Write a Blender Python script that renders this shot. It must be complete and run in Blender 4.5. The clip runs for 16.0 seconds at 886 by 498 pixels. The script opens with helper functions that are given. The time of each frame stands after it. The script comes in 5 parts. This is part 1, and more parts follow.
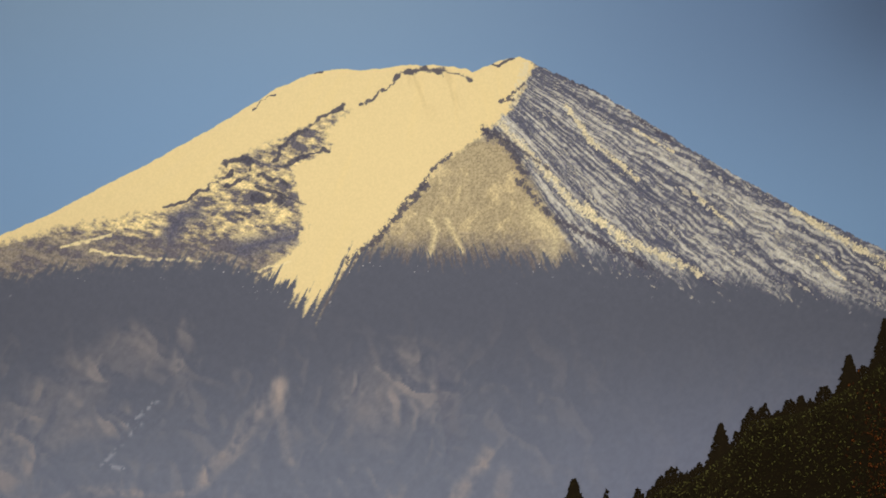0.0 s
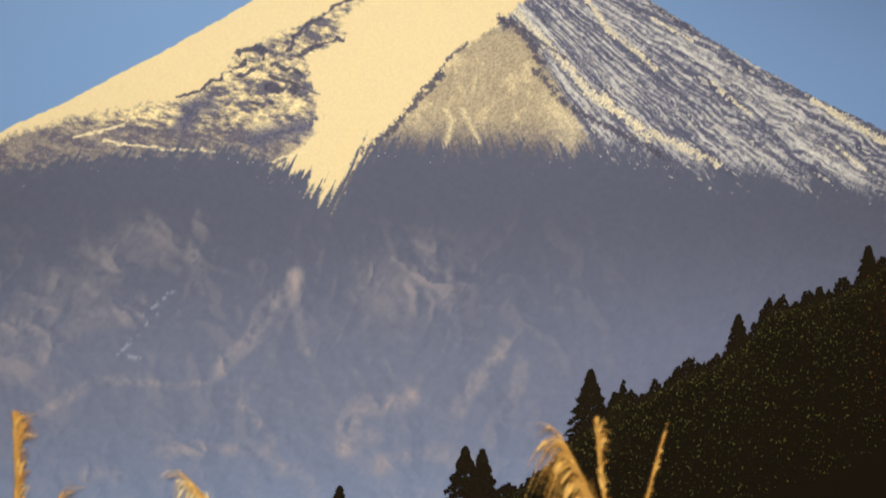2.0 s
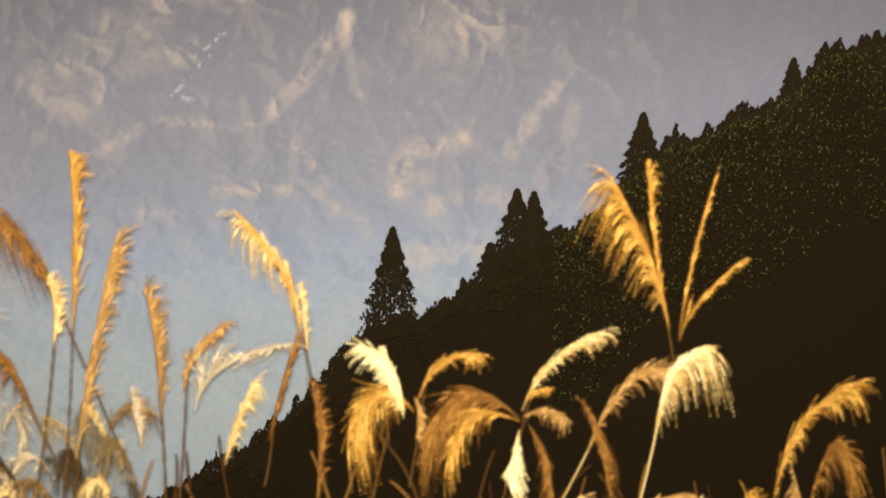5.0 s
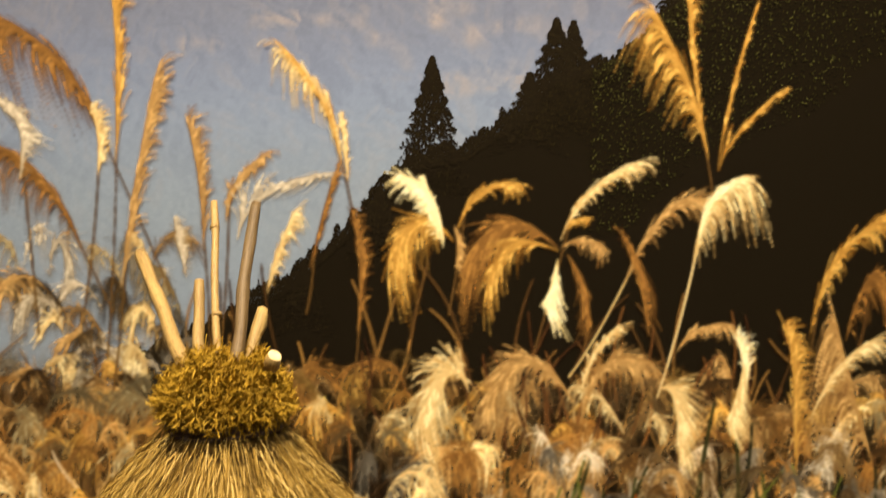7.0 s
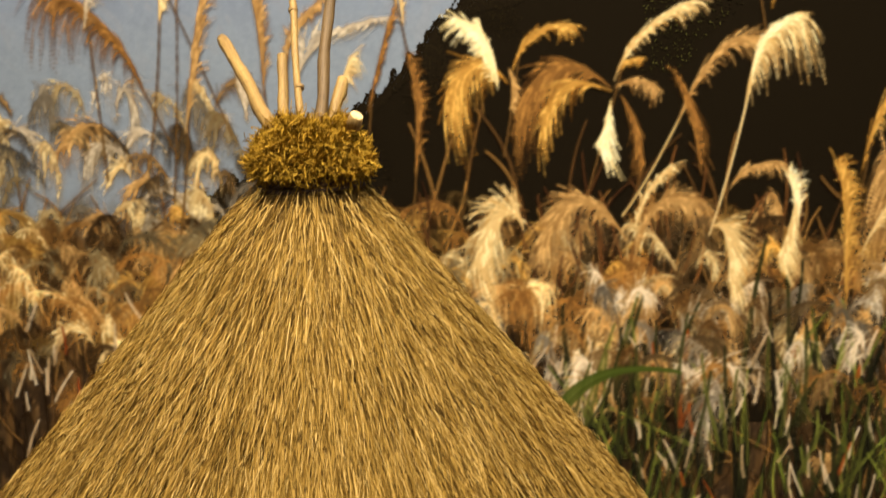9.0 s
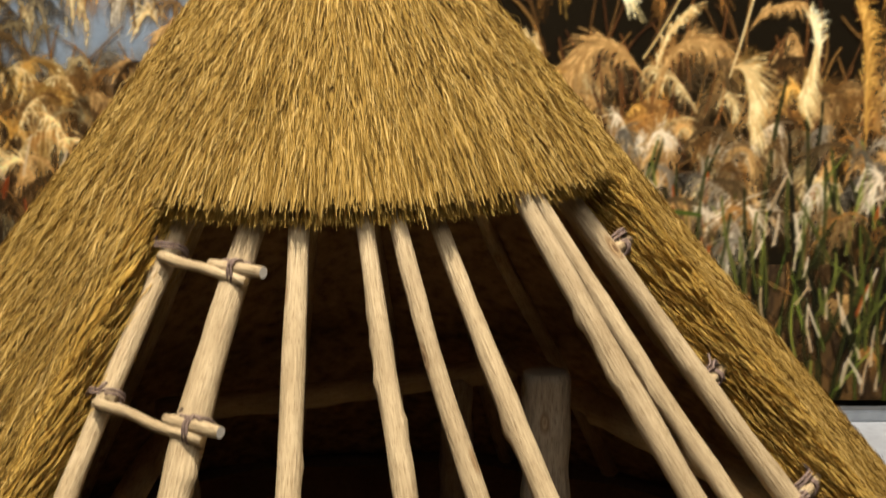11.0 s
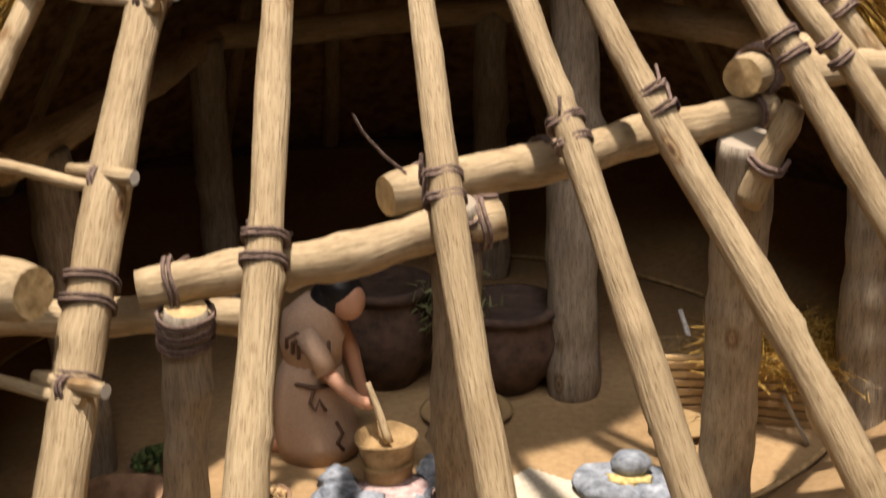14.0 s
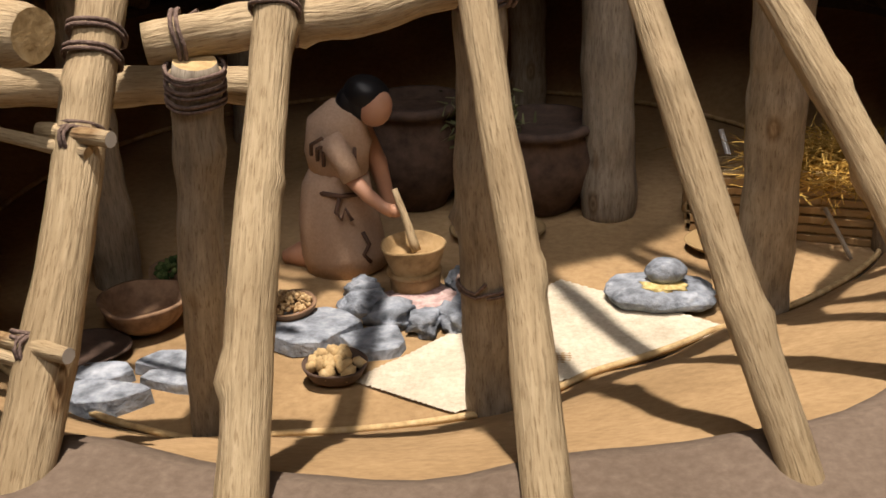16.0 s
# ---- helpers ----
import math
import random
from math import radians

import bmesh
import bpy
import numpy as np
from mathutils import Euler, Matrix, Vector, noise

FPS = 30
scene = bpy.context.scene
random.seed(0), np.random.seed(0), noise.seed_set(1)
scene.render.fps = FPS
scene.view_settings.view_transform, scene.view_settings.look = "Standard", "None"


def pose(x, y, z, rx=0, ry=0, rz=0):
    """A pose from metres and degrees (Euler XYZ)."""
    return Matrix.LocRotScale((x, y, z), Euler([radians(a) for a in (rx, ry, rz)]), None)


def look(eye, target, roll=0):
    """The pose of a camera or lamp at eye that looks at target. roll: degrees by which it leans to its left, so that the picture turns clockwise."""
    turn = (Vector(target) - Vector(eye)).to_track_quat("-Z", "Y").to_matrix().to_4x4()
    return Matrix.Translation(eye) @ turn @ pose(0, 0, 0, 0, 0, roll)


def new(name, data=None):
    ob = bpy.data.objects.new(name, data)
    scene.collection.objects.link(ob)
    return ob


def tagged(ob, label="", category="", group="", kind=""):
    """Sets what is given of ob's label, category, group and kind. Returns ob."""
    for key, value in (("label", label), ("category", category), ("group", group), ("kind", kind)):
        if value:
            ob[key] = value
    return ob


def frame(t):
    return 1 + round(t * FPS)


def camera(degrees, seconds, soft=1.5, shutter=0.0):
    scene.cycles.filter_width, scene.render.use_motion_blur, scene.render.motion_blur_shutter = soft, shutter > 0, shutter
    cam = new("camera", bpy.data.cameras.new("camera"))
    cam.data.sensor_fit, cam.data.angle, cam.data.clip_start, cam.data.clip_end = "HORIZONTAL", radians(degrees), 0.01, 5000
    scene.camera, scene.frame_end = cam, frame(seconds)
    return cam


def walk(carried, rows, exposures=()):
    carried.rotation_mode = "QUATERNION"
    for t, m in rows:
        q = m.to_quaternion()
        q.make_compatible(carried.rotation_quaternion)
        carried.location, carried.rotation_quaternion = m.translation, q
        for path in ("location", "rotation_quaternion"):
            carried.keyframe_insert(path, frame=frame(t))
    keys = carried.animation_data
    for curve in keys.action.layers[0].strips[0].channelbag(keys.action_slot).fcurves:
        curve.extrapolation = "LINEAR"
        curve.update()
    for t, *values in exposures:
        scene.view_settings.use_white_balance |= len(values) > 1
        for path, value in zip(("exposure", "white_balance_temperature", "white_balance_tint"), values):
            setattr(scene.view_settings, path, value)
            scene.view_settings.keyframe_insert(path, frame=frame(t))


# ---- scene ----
cam = camera(40.3, 16.0, soft=1.5, shutter=0.5)
PATH = [
    (0, (0.082, -0.12, 1.626), (0.213, 1.863, 1.85), 0.9),
    (0.5, (0.088, -0.116, 1.613), (0.215, 1.868, 1.827), 0.9),
    (1, (0.079, -0.107, 1.59), (0.204, 1.879, 1.784), 0.8),
    (1.5, (0.068, -0.1, 1.559), (0.194, 1.889, 1.732), 0.8),
    (2, (0.071, -0.093, 1.527), (0.191, 1.899, 1.667), 0.8),
    (2.5, (0.058, -0.088, 1.502), (0.182, 1.906, 1.587), 0.8),
    (3, (0.049, -0.082, 1.465), (0.175, 1.914, 1.507), 0.9),
    (3.5, (0.06, -0.081, 1.407), (0.162, 1.916, 1.433), 1.1),
    (4, (0.054, -0.083, 1.369), (0.143, 1.915, 1.361), 1.1),
    (4.2, (0.051, -0.083, 1.361), (0.136, 1.915, 1.334), 1.0),
    (6.3, (0.017, -0.1, 1.146), (0.072, 1.898, 1.065), 0.9),
    (6.5, (0.021, -0.102, 1.135), (0.069, 1.895, 1.034), 0.9),
    (7, (0.016, -0.107, 1.101), (0.048, 1.887, 0.948), 0.7),
    (7.5, (0.01, -0.111, 1.083), (0.025, 1.878, 0.879), 0.4),
    (8, (0.003, -0.127, 1.06), (-0.006, 1.857, 0.809), 0.0),
    (8.5, (-0.001, -0.136, 1.039), (-0.028, 1.843, 0.748), -0.3),
    (8.7, (-0.001, -0.148, 1.034), (-0.036, 1.828, 0.725), -0.3),
    (10.8, (-0.008, -0.225, 0.876), (-0.08, 1.729, 0.457), -0.8),
    (11, (-0.004, -0.231, 0.861), (-0.083, 1.721, 0.429), -0.8),
    (11.5, (-0.001, -0.249, 0.82), (-0.096, 1.694, 0.355), -0.7),
    (12, (0.001, -0.253, 0.787), (-0.112, 1.683, 0.296), -0.7),
    (12.5, (0.007, -0.258, 0.743), (-0.119, 1.668, 0.217), -0.6),
    (13, (0.015, -0.253, 0.697), (-0.125, 1.666, 0.15), -0.9),
    (13.5, (0.015, -0.259, 0.658), (-0.148, 1.649, 0.083), -1.3),
    (14, (0.023, -0.261, 0.618), (-0.159, 1.631, -0.003), -1.6),
    (14.5, (0.03, -0.261, 0.584), (-0.175, 1.614, -0.082), -2.1),
    (15, (0.031, -0.263, 0.562), (-0.197, 1.592, -0.15), -2.4),
    (15.5, (0.034, -0.259, 0.552), (-0.207, 1.577, -0.203), -2.3),
    (16, (0.03, -0.256, 0.55), (-0.221, 1.569, -0.229), -2.3),
]
EXPOSURE = [(0, -0.31, 6400, 7), (1.0, -0.27, 6400, 9), (2.0, -0.07, 6100, 11), (3.0, 0.26, 6000, 12), (3.5, 0.58, 6600, 12), (4.0, 0.78, 7700, 7), (6.5, 0.42, 7850, 8), (7.0, 0.42, 7850, 9), (8.5, 0.34, 7750, 10),
            (11.0, 0.46, 6650, 8), (12.0, 0.53, 6450, 8), (13.0, 0.66, 6500, 12), (14.0, 0.7, 6350, 15), (16.0, 0.48, 6350, 15)]
walk(cam, [(t, look(eye, target, roll)) for t, eye, target, roll in PATH], EXPOSURE)

# ---- light: museum spot on the model, unseen wash and fill areas added ----
world = bpy.data.worlds.new("world")
scene.world = world
world.use_nodes = True
world.node_tree.nodes["Background"].inputs[0].default_value = (0.9, 0.85, 0.8, 1)
world.node_tree.nodes["Background"].inputs[1].default_value = 0.05


def lamp(name, kind, eye, target, power, colour, **more):
    data = bpy.data.lights.new(name, kind)
    data.energy, data.color = power, colour
    for key, value in more.items():
        if key == "size":
            data.shape, data.size, data.size_y = "RECTANGLE", value[0], value[1]
        elif key == "radius":
            data.shadow_soft_size = value
        elif key == "spread":
            data.spread = radians(value)
        elif key == "cone":
            data.spot_size, data.spot_blend = radians(value), 0.5
    ob = new(name, data)
    ob.matrix_world = look(eye, target)
    return ob


lamp("spot_lamp", "SPOT", (-0.12, 0.2, 3.1), (-0.05, 0.46, 0.45), 455, (1.0, 0.89, 0.74), radius=0.025, cone=46)
# unseen area light added to wash the mural; its spill fills the model's shadows
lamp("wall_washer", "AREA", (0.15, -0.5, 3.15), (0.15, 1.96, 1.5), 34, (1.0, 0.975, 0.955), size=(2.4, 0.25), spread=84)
# unseen area light added in front to lift the shaded posts and interior
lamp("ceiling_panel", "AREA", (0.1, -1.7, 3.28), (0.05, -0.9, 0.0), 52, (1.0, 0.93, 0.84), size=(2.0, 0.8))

# ---- materials ----


def srgb(*c):
    return tuple(((v / 255 + 0.055) / 1.055) ** 2.4 if v > 10 else v / 255 / 12.92 for v in c) + (1,)


class Nodes:
    """A small builder for node materials."""

    def __init__(self, name, rough=0.8, metal=0.0, spec=0.3):
        self.mat = bpy.data.materials.new(name)
        self.mat.use_nodes = True
        self.tree = self.mat.node_tree
        self.bsdf = self.tree.nodes["Principled BSDF"]
        self.bsdf.inputs["Roughness"].default_value = rough
        self.bsdf.inputs["Metallic"].default_value = metal
        self.bsdf.inputs["Specular IOR Level"].default_value = spec

    def add(self, kind, **values):
        node = self.tree.nodes.new(kind)
        for key, value in values.items():
            if key in node.inputs:
                node.inputs[key].default_value = value
        return node

    def link(self, a, b):
        self.tree.links.new(a, b)

    def coords(self, kind="Object", scale=(1, 1, 1)):
        tex = self.add("ShaderNodeTexCoord")
        mp = self.add("ShaderNodeMapping")
        mp.inputs["Scale"].default_value = scale
        self.link(tex.outputs[kind], mp.inputs["Vector"])
        return mp.outputs["Vector"]

    def noise(self, vec, scale, detail=4.0, rough=0.6):
        n = self.add("ShaderNodeTexNoise", Scale=scale, Detail=detail, Roughness=rough)
        self.link(vec, n.inputs["Vector"])
        return n.outputs["Fac"]

    def ramp(self, fac, stops):
        r = self.add("ShaderNodeValToRGB")
        e = r.color_ramp.elements
        while len(e) < len(stops):
            e.new(0.5)
        for el, (pos, col) in zip(e, stops):
            el.position, el.color = pos, col
        self.link(fac, r.inputs["Fac"])
        return r.outputs["Color"]

    def mix(self, fac, a, b, mode="MIX"):
        m = self.add("ShaderNodeMix")
        m.data_type, m.blend_type = "RGBA", mode
        for value, slot in ((fac, 0), (a, 6), (b, 7)):
            if hasattr(value, "links"):
                self.link(value, m.inputs[slot])
            else:
                m.inputs[slot].default_value = value
        return m.outputs[2]

    def bump(self, height, strength, distance):
        b = self.add("ShaderNodeBump", Strength=strength, Distance=distance)
        self.link(height, b.inputs["Height"])
        self.link(b.outputs["Normal"], self.bsdf.inputs["Normal"])

    def colour(self, col):
        self.link(col, self.bsdf.inputs["Base Color"])
        return self.mat


def speckled(name, dark, mid, light, scale, rough=0.85, bump=0.4, dist=0.002, wide=6.0):
    """Matter with grain and larger blotches."""
    n = Nodes(name, rough)
    vec = n.coords()
    fine, broad = n.noise(vec, scale, 6), n.noise(vec, wide, 3)
    col = n.ramp(fine, [(0.3, dark), (0.52, mid), (0.75, light)])
    tone = n.ramp(broad, [(0.3, (0.75, 0.73, 0.7, 1)), (0.7, (1.1, 1.1, 1.1, 1))])
    n.bump(fine, bump, dist)
    return n.colour(n.mix(1.0, col, tone, "MULTIPLY"))


def wood(name, dark, mid, light, along=9.0, across=260.0, bump=0.5):
    """Peeled branch: fibres along the stick, knots and blotches."""
    n = Nodes(name, 0.62, spec=0.35)
    fibre = n.noise(n.coords("UV", (across, along, 1)), 1.0, 5, 0.65)
    blotch = n.noise(n.coords("UV", (30, 16, 1)), 1.0, 5)
    info = n.add("ShaderNodeObjectInfo")
    col = n.ramp(fibre, [(0.25, dark), (0.5, mid), (0.75, light)])
    tone = n.ramp(blotch, [(0.3, (0.72, 0.68, 0.62, 1)), (0.65, (1.08, 1.08, 1.08, 1))])
    pits = n.noise(n.coords("UV", (1100, 120, 1)), 1.0, 3)
    knot = n.add("ShaderNodeTexVoronoi", Scale=1.0, Randomness=1.0)
    n.link(n.coords("UV", (30, 15, 1)), knot.inputs["Vector"])
    col = n.mix(1.0, col, n.ramp(pits, [(0.34, (0.6, 0.55, 0.48, 1)), (0.46, (1, 1, 1, 1))]), "MULTIPLY")
    col = n.mix(1.0, col, n.ramp(knot.outputs["Distance"], [(0.04, (0.34, 0.23, 0.15, 1)), (0.08, (0.95, 0.86, 0.74, 1)), (0.11, (0.56, 0.45, 0.34, 1)), (0.18, (1, 1, 1, 1))]), "MULTIPLY")
    vary = n.ramp(info.outputs["Random"], [(0.0, (0.88, 0.87, 0.86, 1)), (1.0, (1.05, 1.05, 1.05, 1))])
    n.bump(fibre, bump, 0.002)
    return n.colour(n.mix(1.0, n.mix(1.0, col, tone, "MULTIPLY"), vary, "MULTIPLY"))


def strands(name, stops, rough=0.8):
    """Loose fibres, each with a tone of its own."""
    n = Nodes(name, rough, spec=0.04)
    geo = n.add("ShaderNodeNewGeometry")
    return n.colour(n.ramp(geo.outputs["Random Per Island"], stops))


def plain(name, col, rough=0.7, metal=0.0, scale=40.0):
    n = Nodes(name, rough, metal)
    f = n.noise(n.coords(), scale, 4)
    tone = n.ramp(f, [(0.3, (0.86, 0.86, 0.86, 1)), (0.7, (1.06, 1.06, 1.06, 1))])
    return n.colour(n.mix(1.0, col, tone, "MULTIPLY"))


WOOD = wood("peeled_wood", (0.30, 0.222, 0.125, 1), (0.455, 0.35, 0.21, 1), (0.56, 0.445, 0.285, 1), 34, 460, 1.0)
WOOD_GREY = wood("weathered_post", (0.17, 0.142, 0.11, 1), (0.32, 0.275, 0.215, 1), (0.44, 0.39, 0.315, 1), 40, 240, 0.6)
WOOD_CUT = speckled("cut_wood", (0.33, 0.22, 0.1, 1), (0.55, 0.4, 0.2, 1), (0.68, 0.53, 0.32, 1), 120)
WHITE_CUT = plain("pale_cut_end", (0.8, 0.77, 0.72, 1), 0.6)
ROPE = speckled("brown_cord", (0.1, 0.068, 0.056, 1), (0.2, 0.138, 0.115, 1), (0.3, 0.22, 0.185, 1), 500, bump=0.8)
THATCH = strands("straw", [(0.0, (0.045, 0.025, 0.005, 1)), (0.22, (0.145, 0.083, 0.017, 1)), (0.55, (0.26, 0.16, 0.038, 1)), (0.85, (0.36, 0.235, 0.07, 1)), (1.0, (0.5, 0.35, 0.13, 1))])
TUFT = strands("mossy_straw", [(0.0, (0.13, 0.068, 0.006, 1)), (0.5, (0.27, 0.155, 0.016, 1)), (1.0, (0.42, 0.26, 0.04, 1))])
WOOD_TAN = wood("tan_pole", (0.18, 0.11, 0.035, 1), (0.28, 0.18, 0.06, 1), (0.36, 0.245, 0.09, 1))
WOOD_DARK = wood("dark_pole", (0.06, 0.036, 0.012, 1), (0.11, 0.068, 0.025, 1), (0.17, 0.11, 0.045, 1))
THATCH_BODY = speckled("thatch_mass", (0.09, 0.05, 0.01, 1), (0.2, 0.118, 0.026, 1), (0.31, 0.19, 0.045, 1), 260, bump=1.0)
THATCH_GOLD = strands("golden_straw", [(0.0, (0.22, 0.12, 0.02, 1)), (0.4, (0.42, 0.255, 0.055, 1)), (1.0, (0.6, 0.4, 0.11, 1))])
REED = speckled("dark_reed_lining", (0.11, 0.065, 0.03, 1), (0.26, 0.165, 0.075, 1), (0.4, 0.26, 0.125, 1), 70, wide=14.0)
EARTH = speckled("tan_earth", (0.3, 0.195, 0.095, 1), (0.36, 0.24, 0.12, 1), (0.42, 0.285, 0.15, 1), 160, 0.95, 0.25, 0.0008, 9.0)
SOIL = speckled("grey_brown_soil", (0.125, 0.092, 0.068, 1), (0.155, 0.116, 0.087, 1), (0.19, 0.145, 0.11, 1), 220, 0.95, 0.5, 0.0015)
STONE = speckled("blue_grey_stone", (0.12, 0.14, 0.17, 1), (0.29, 0.325, 0.38, 1), (0.47, 0.505, 0.56, 1), 90, 0.8, 1.0, 0.004, 45.0)
CLAY = speckled("brown_clay", (0.13, 0.075, 0.045, 1), (0.26, 0.16, 0.095, 1), (0.37, 0.24, 0.15, 1), 90, 0.8, 0.4)
CLAY_DARK = speckled("dark_clay", (0.05, 0.032, 0.024, 1), (0.09, 0.058, 0.043, 1), (0.13, 0.085, 0.063, 1), 90)
WHITE = plain("white_laminate", (0.78, 0.78, 0.78, 1), 0.45)
GREY_METAL = plain("grey_aluminium", (0.38, 0.4, 0.42, 1), 0.4, 0.6)
WALL = plain("dark_grey_wall", (0.12, 0.115, 0.11, 1), 0.9)
FLOOR = plain("museum_carpet", (0.07, 0.066, 0.062, 1), 0.95)
CEIL = plain("ceiling_paint", (0.16, 0.16, 0.16, 1), 0.9)

# ---- helpers for building ----


def thing(name, label, category, group="", kind="", at=(0, 0, 0)):
    ob = new(name)
    ob.empty_display_size = 0.05
    ob.location = at
    return tagged(ob, label, category, group, kind)


def part(name, bm, material, parent=None, label="", smooth=False):
    """Links a bmesh, or (vertices, faces), as one mesh object under a thing or part."""
    me = bpy.data.meshes.new(name)
    if isinstance(bm, tuple):
        me.from_pydata(*bm)
    else:
        bm.to_mesh(me)
        bm.free()
    for m in material if isinstance(material, (list, tuple)) else [material]:
        me.materials.append(m)
    if smooth:
        me.polygons.foreach_set("use_smooth", [True] * len(me.polygons))
    ob = new(name, me)
    if parent:
        ob.parent = parent
        if not parent.parent:
            ob.matrix_parent_inverse = Matrix.Translation(-parent.location)
    return tagged(ob, label)


def box(x0, x1, y0, y1, z0, z1, bevel=0.0):
    bm = bmesh.new()
    m = Matrix.LocRotScale(((x0 + x1) / 2, (y0 + y1) / 2, (z0 + z1) / 2), None, (x1 - x0, y1 - y0, z1 - z0))
    bmesh.ops.create_cube(bm, size=1, matrix=m)
    if bevel:
        bmesh.ops.bevel(bm, geom=list(bm.edges), offset=bevel, segments=2, affect="EDGES")
    return bm


def ribbons(p0, p1, side, w0, w1, bend=None, steps=1):
    """Many flat fibres at once: arrays of start, end and sideways vectors, and half widths."""
    n = len(p0)
    rows = []
    for k in range(steps + 1):
        f = k / steps
        mid = p0 * (1 - f) + p1 * f
        if bend is not None:
            mid = mid + bend * (4 * f * (1 - f))
        w = (w0 * (1 - f) + w1 * f)[:, None] * side
        rows += [mid - w, mid + w]
    v = np.stack(rows, 1).reshape(-1, 3)
    m = 2 * (steps + 1)
    base = np.arange(n)[:, None] * m
    faces = np.concatenate([base + np.array([2 * k, 2 * k + 1, 2 * k + 3, 2 * k + 2]) for k in range(steps)], 0)
    return v, faces


def fibre_mesh(name, v, faces, material, parent, label="", mats=None):
    me = bpy.data.meshes.new(name)
    me.vertices.add(len(v))
    me.vertices.foreach_set("co", np.ascontiguousarray(v, dtype=np.float32).ravel())
    me.loops.add(faces.size)
    me.loops.foreach_set("vertex_index", np.ascontiguousarray(faces, dtype=np.int32).ravel())
    me.polygons.add(len(faces))
    me.polygons.foreach_set("loop_start", np.arange(len(faces), dtype=np.int32) * faces.shape[1])
    me.update(calc_edges=True)
    me.materials.append(material)
    ob = new(name, me)
    if parent:
        ob.parent = parent
        if not parent.parent:
            ob.matrix_parent_inverse = Matrix.Translation(-parent.location)
    return tagged(ob, label)


# ---- the room ----
for name, b, m in (
    ("floor", (-2.6, 2.8, -3.2, 2.2, -0.1, 0.0), FLOOR),
    ("ceiling", (-2.6, 2.8, -3.2, 2.2, 3.3, 3.4), CEIL),
    ("wall_back", (-2.6, 2.8, 2.0, 2.2, 0.0, 3.3), WALL),
    ("wall_front", (-2.6, 2.8, -3.2, -3.0, 0.0, 3.3), WALL),
    ("wall_west", (-2.6, -2.4, -3.0, 2.0, 0.0, 3.3), WALL),
    ("wall_east", (2.6, 2.8, -3.0, 2.0, 0.0, 3.3), WALL),
):
    tagged(part(name, box(*b), m), "plain dark museum " + name.split("_")[0], name.split("_")[0], kind="structure")

plinth = thing("display_plinth", "low white laminate display plinth below the mural", "plinth", at=(0.1, 0.9, 0))
part("top", box(-1.3, 1.5, 0.0, 1.9, 0.03, 0.06, 0.004), WHITE, plinth)
part("base", box(-1.26, 1.46, 0.04, 1.88, 0.0, 0.03), WHITE, plinth)
part("back_rim", box(-1.3, 1.5, 1.9, 1.93, 0.03, 0.08, 0.003), GREY_METAL, plinth, "grey aluminium rim")

# ---- the mural: a flat photographic print on the back wall ----
MY = 1.96
rng = np.random.default_rng(5)


def lattice(x, y, seed):
    """Smooth value noise on arrays."""
    table = np.random.default_rng(seed).random((256, 256))
    xi, yi = np.floor(x).astype(int), np.floor(y).astype(int)
    fx, fy = x - xi, y - yi
    fx, fy = fx * fx * (3 - 2 * fx), fy * fy * (3 - 2 * fy)
    a, b = table[xi % 256, yi % 256], table[(xi + 1) % 256, yi % 256]
    c, d = table[xi % 256, (yi + 1) % 256], table[(xi + 1) % 256, (yi + 1) % 256]
    return (a * (1 - fx) + b * fx) * (1 - fy) + (c * (1 - fx) + d * fx) * fy


def fbm(x, y, seed, octaves=4):
    total, amp, out = 0.0, 1.0, 0.0
    for k in range(octaves):
        out = out + amp * lattice(x * 2 ** k, y * 2 ** k, seed + k)
        total, amp = total + amp, amp * 0.55
    return out / total


def step(lo, hi, v):
    t = np.clip((v - lo) / (hi - lo), 0, 1)
    return t * t * (3 - 2 * t)


def over(col, fac, paint):
    fac = np.clip(fac, 0, 1)[..., None]
    return col * (1 - fac) + np.array(paint, float) * fac


def near_line(p, q, line, width):
    """How close points lie to a polyline, 1 on it and 0 at the width."""
    best = np.full(p.shape, 1e9)
    for (x0, y0), (x1, y1) in zip(line[:-1], line[1:]):
        t = np.clip(((p - x0) * (x1 - x0) + (q - y0) * (y1 - y0)) / ((x1 - x0) ** 2 + (y1 - y0) ** 2), 0, 1)
        best = np.minimum(best, np.hypot(p - x0 - t * (x1 - x0), q - y0 - t * (y1 - y0)))
    return np.clip(1 - best / width, 0, 1)


def stroke(p, q, line, width, rag):
    """A polyline's nearness, made ragged by rag only on the line itself."""
    near = near_line(p, q, line, width)
    return near + rag * np.minimum(1, near * 4)


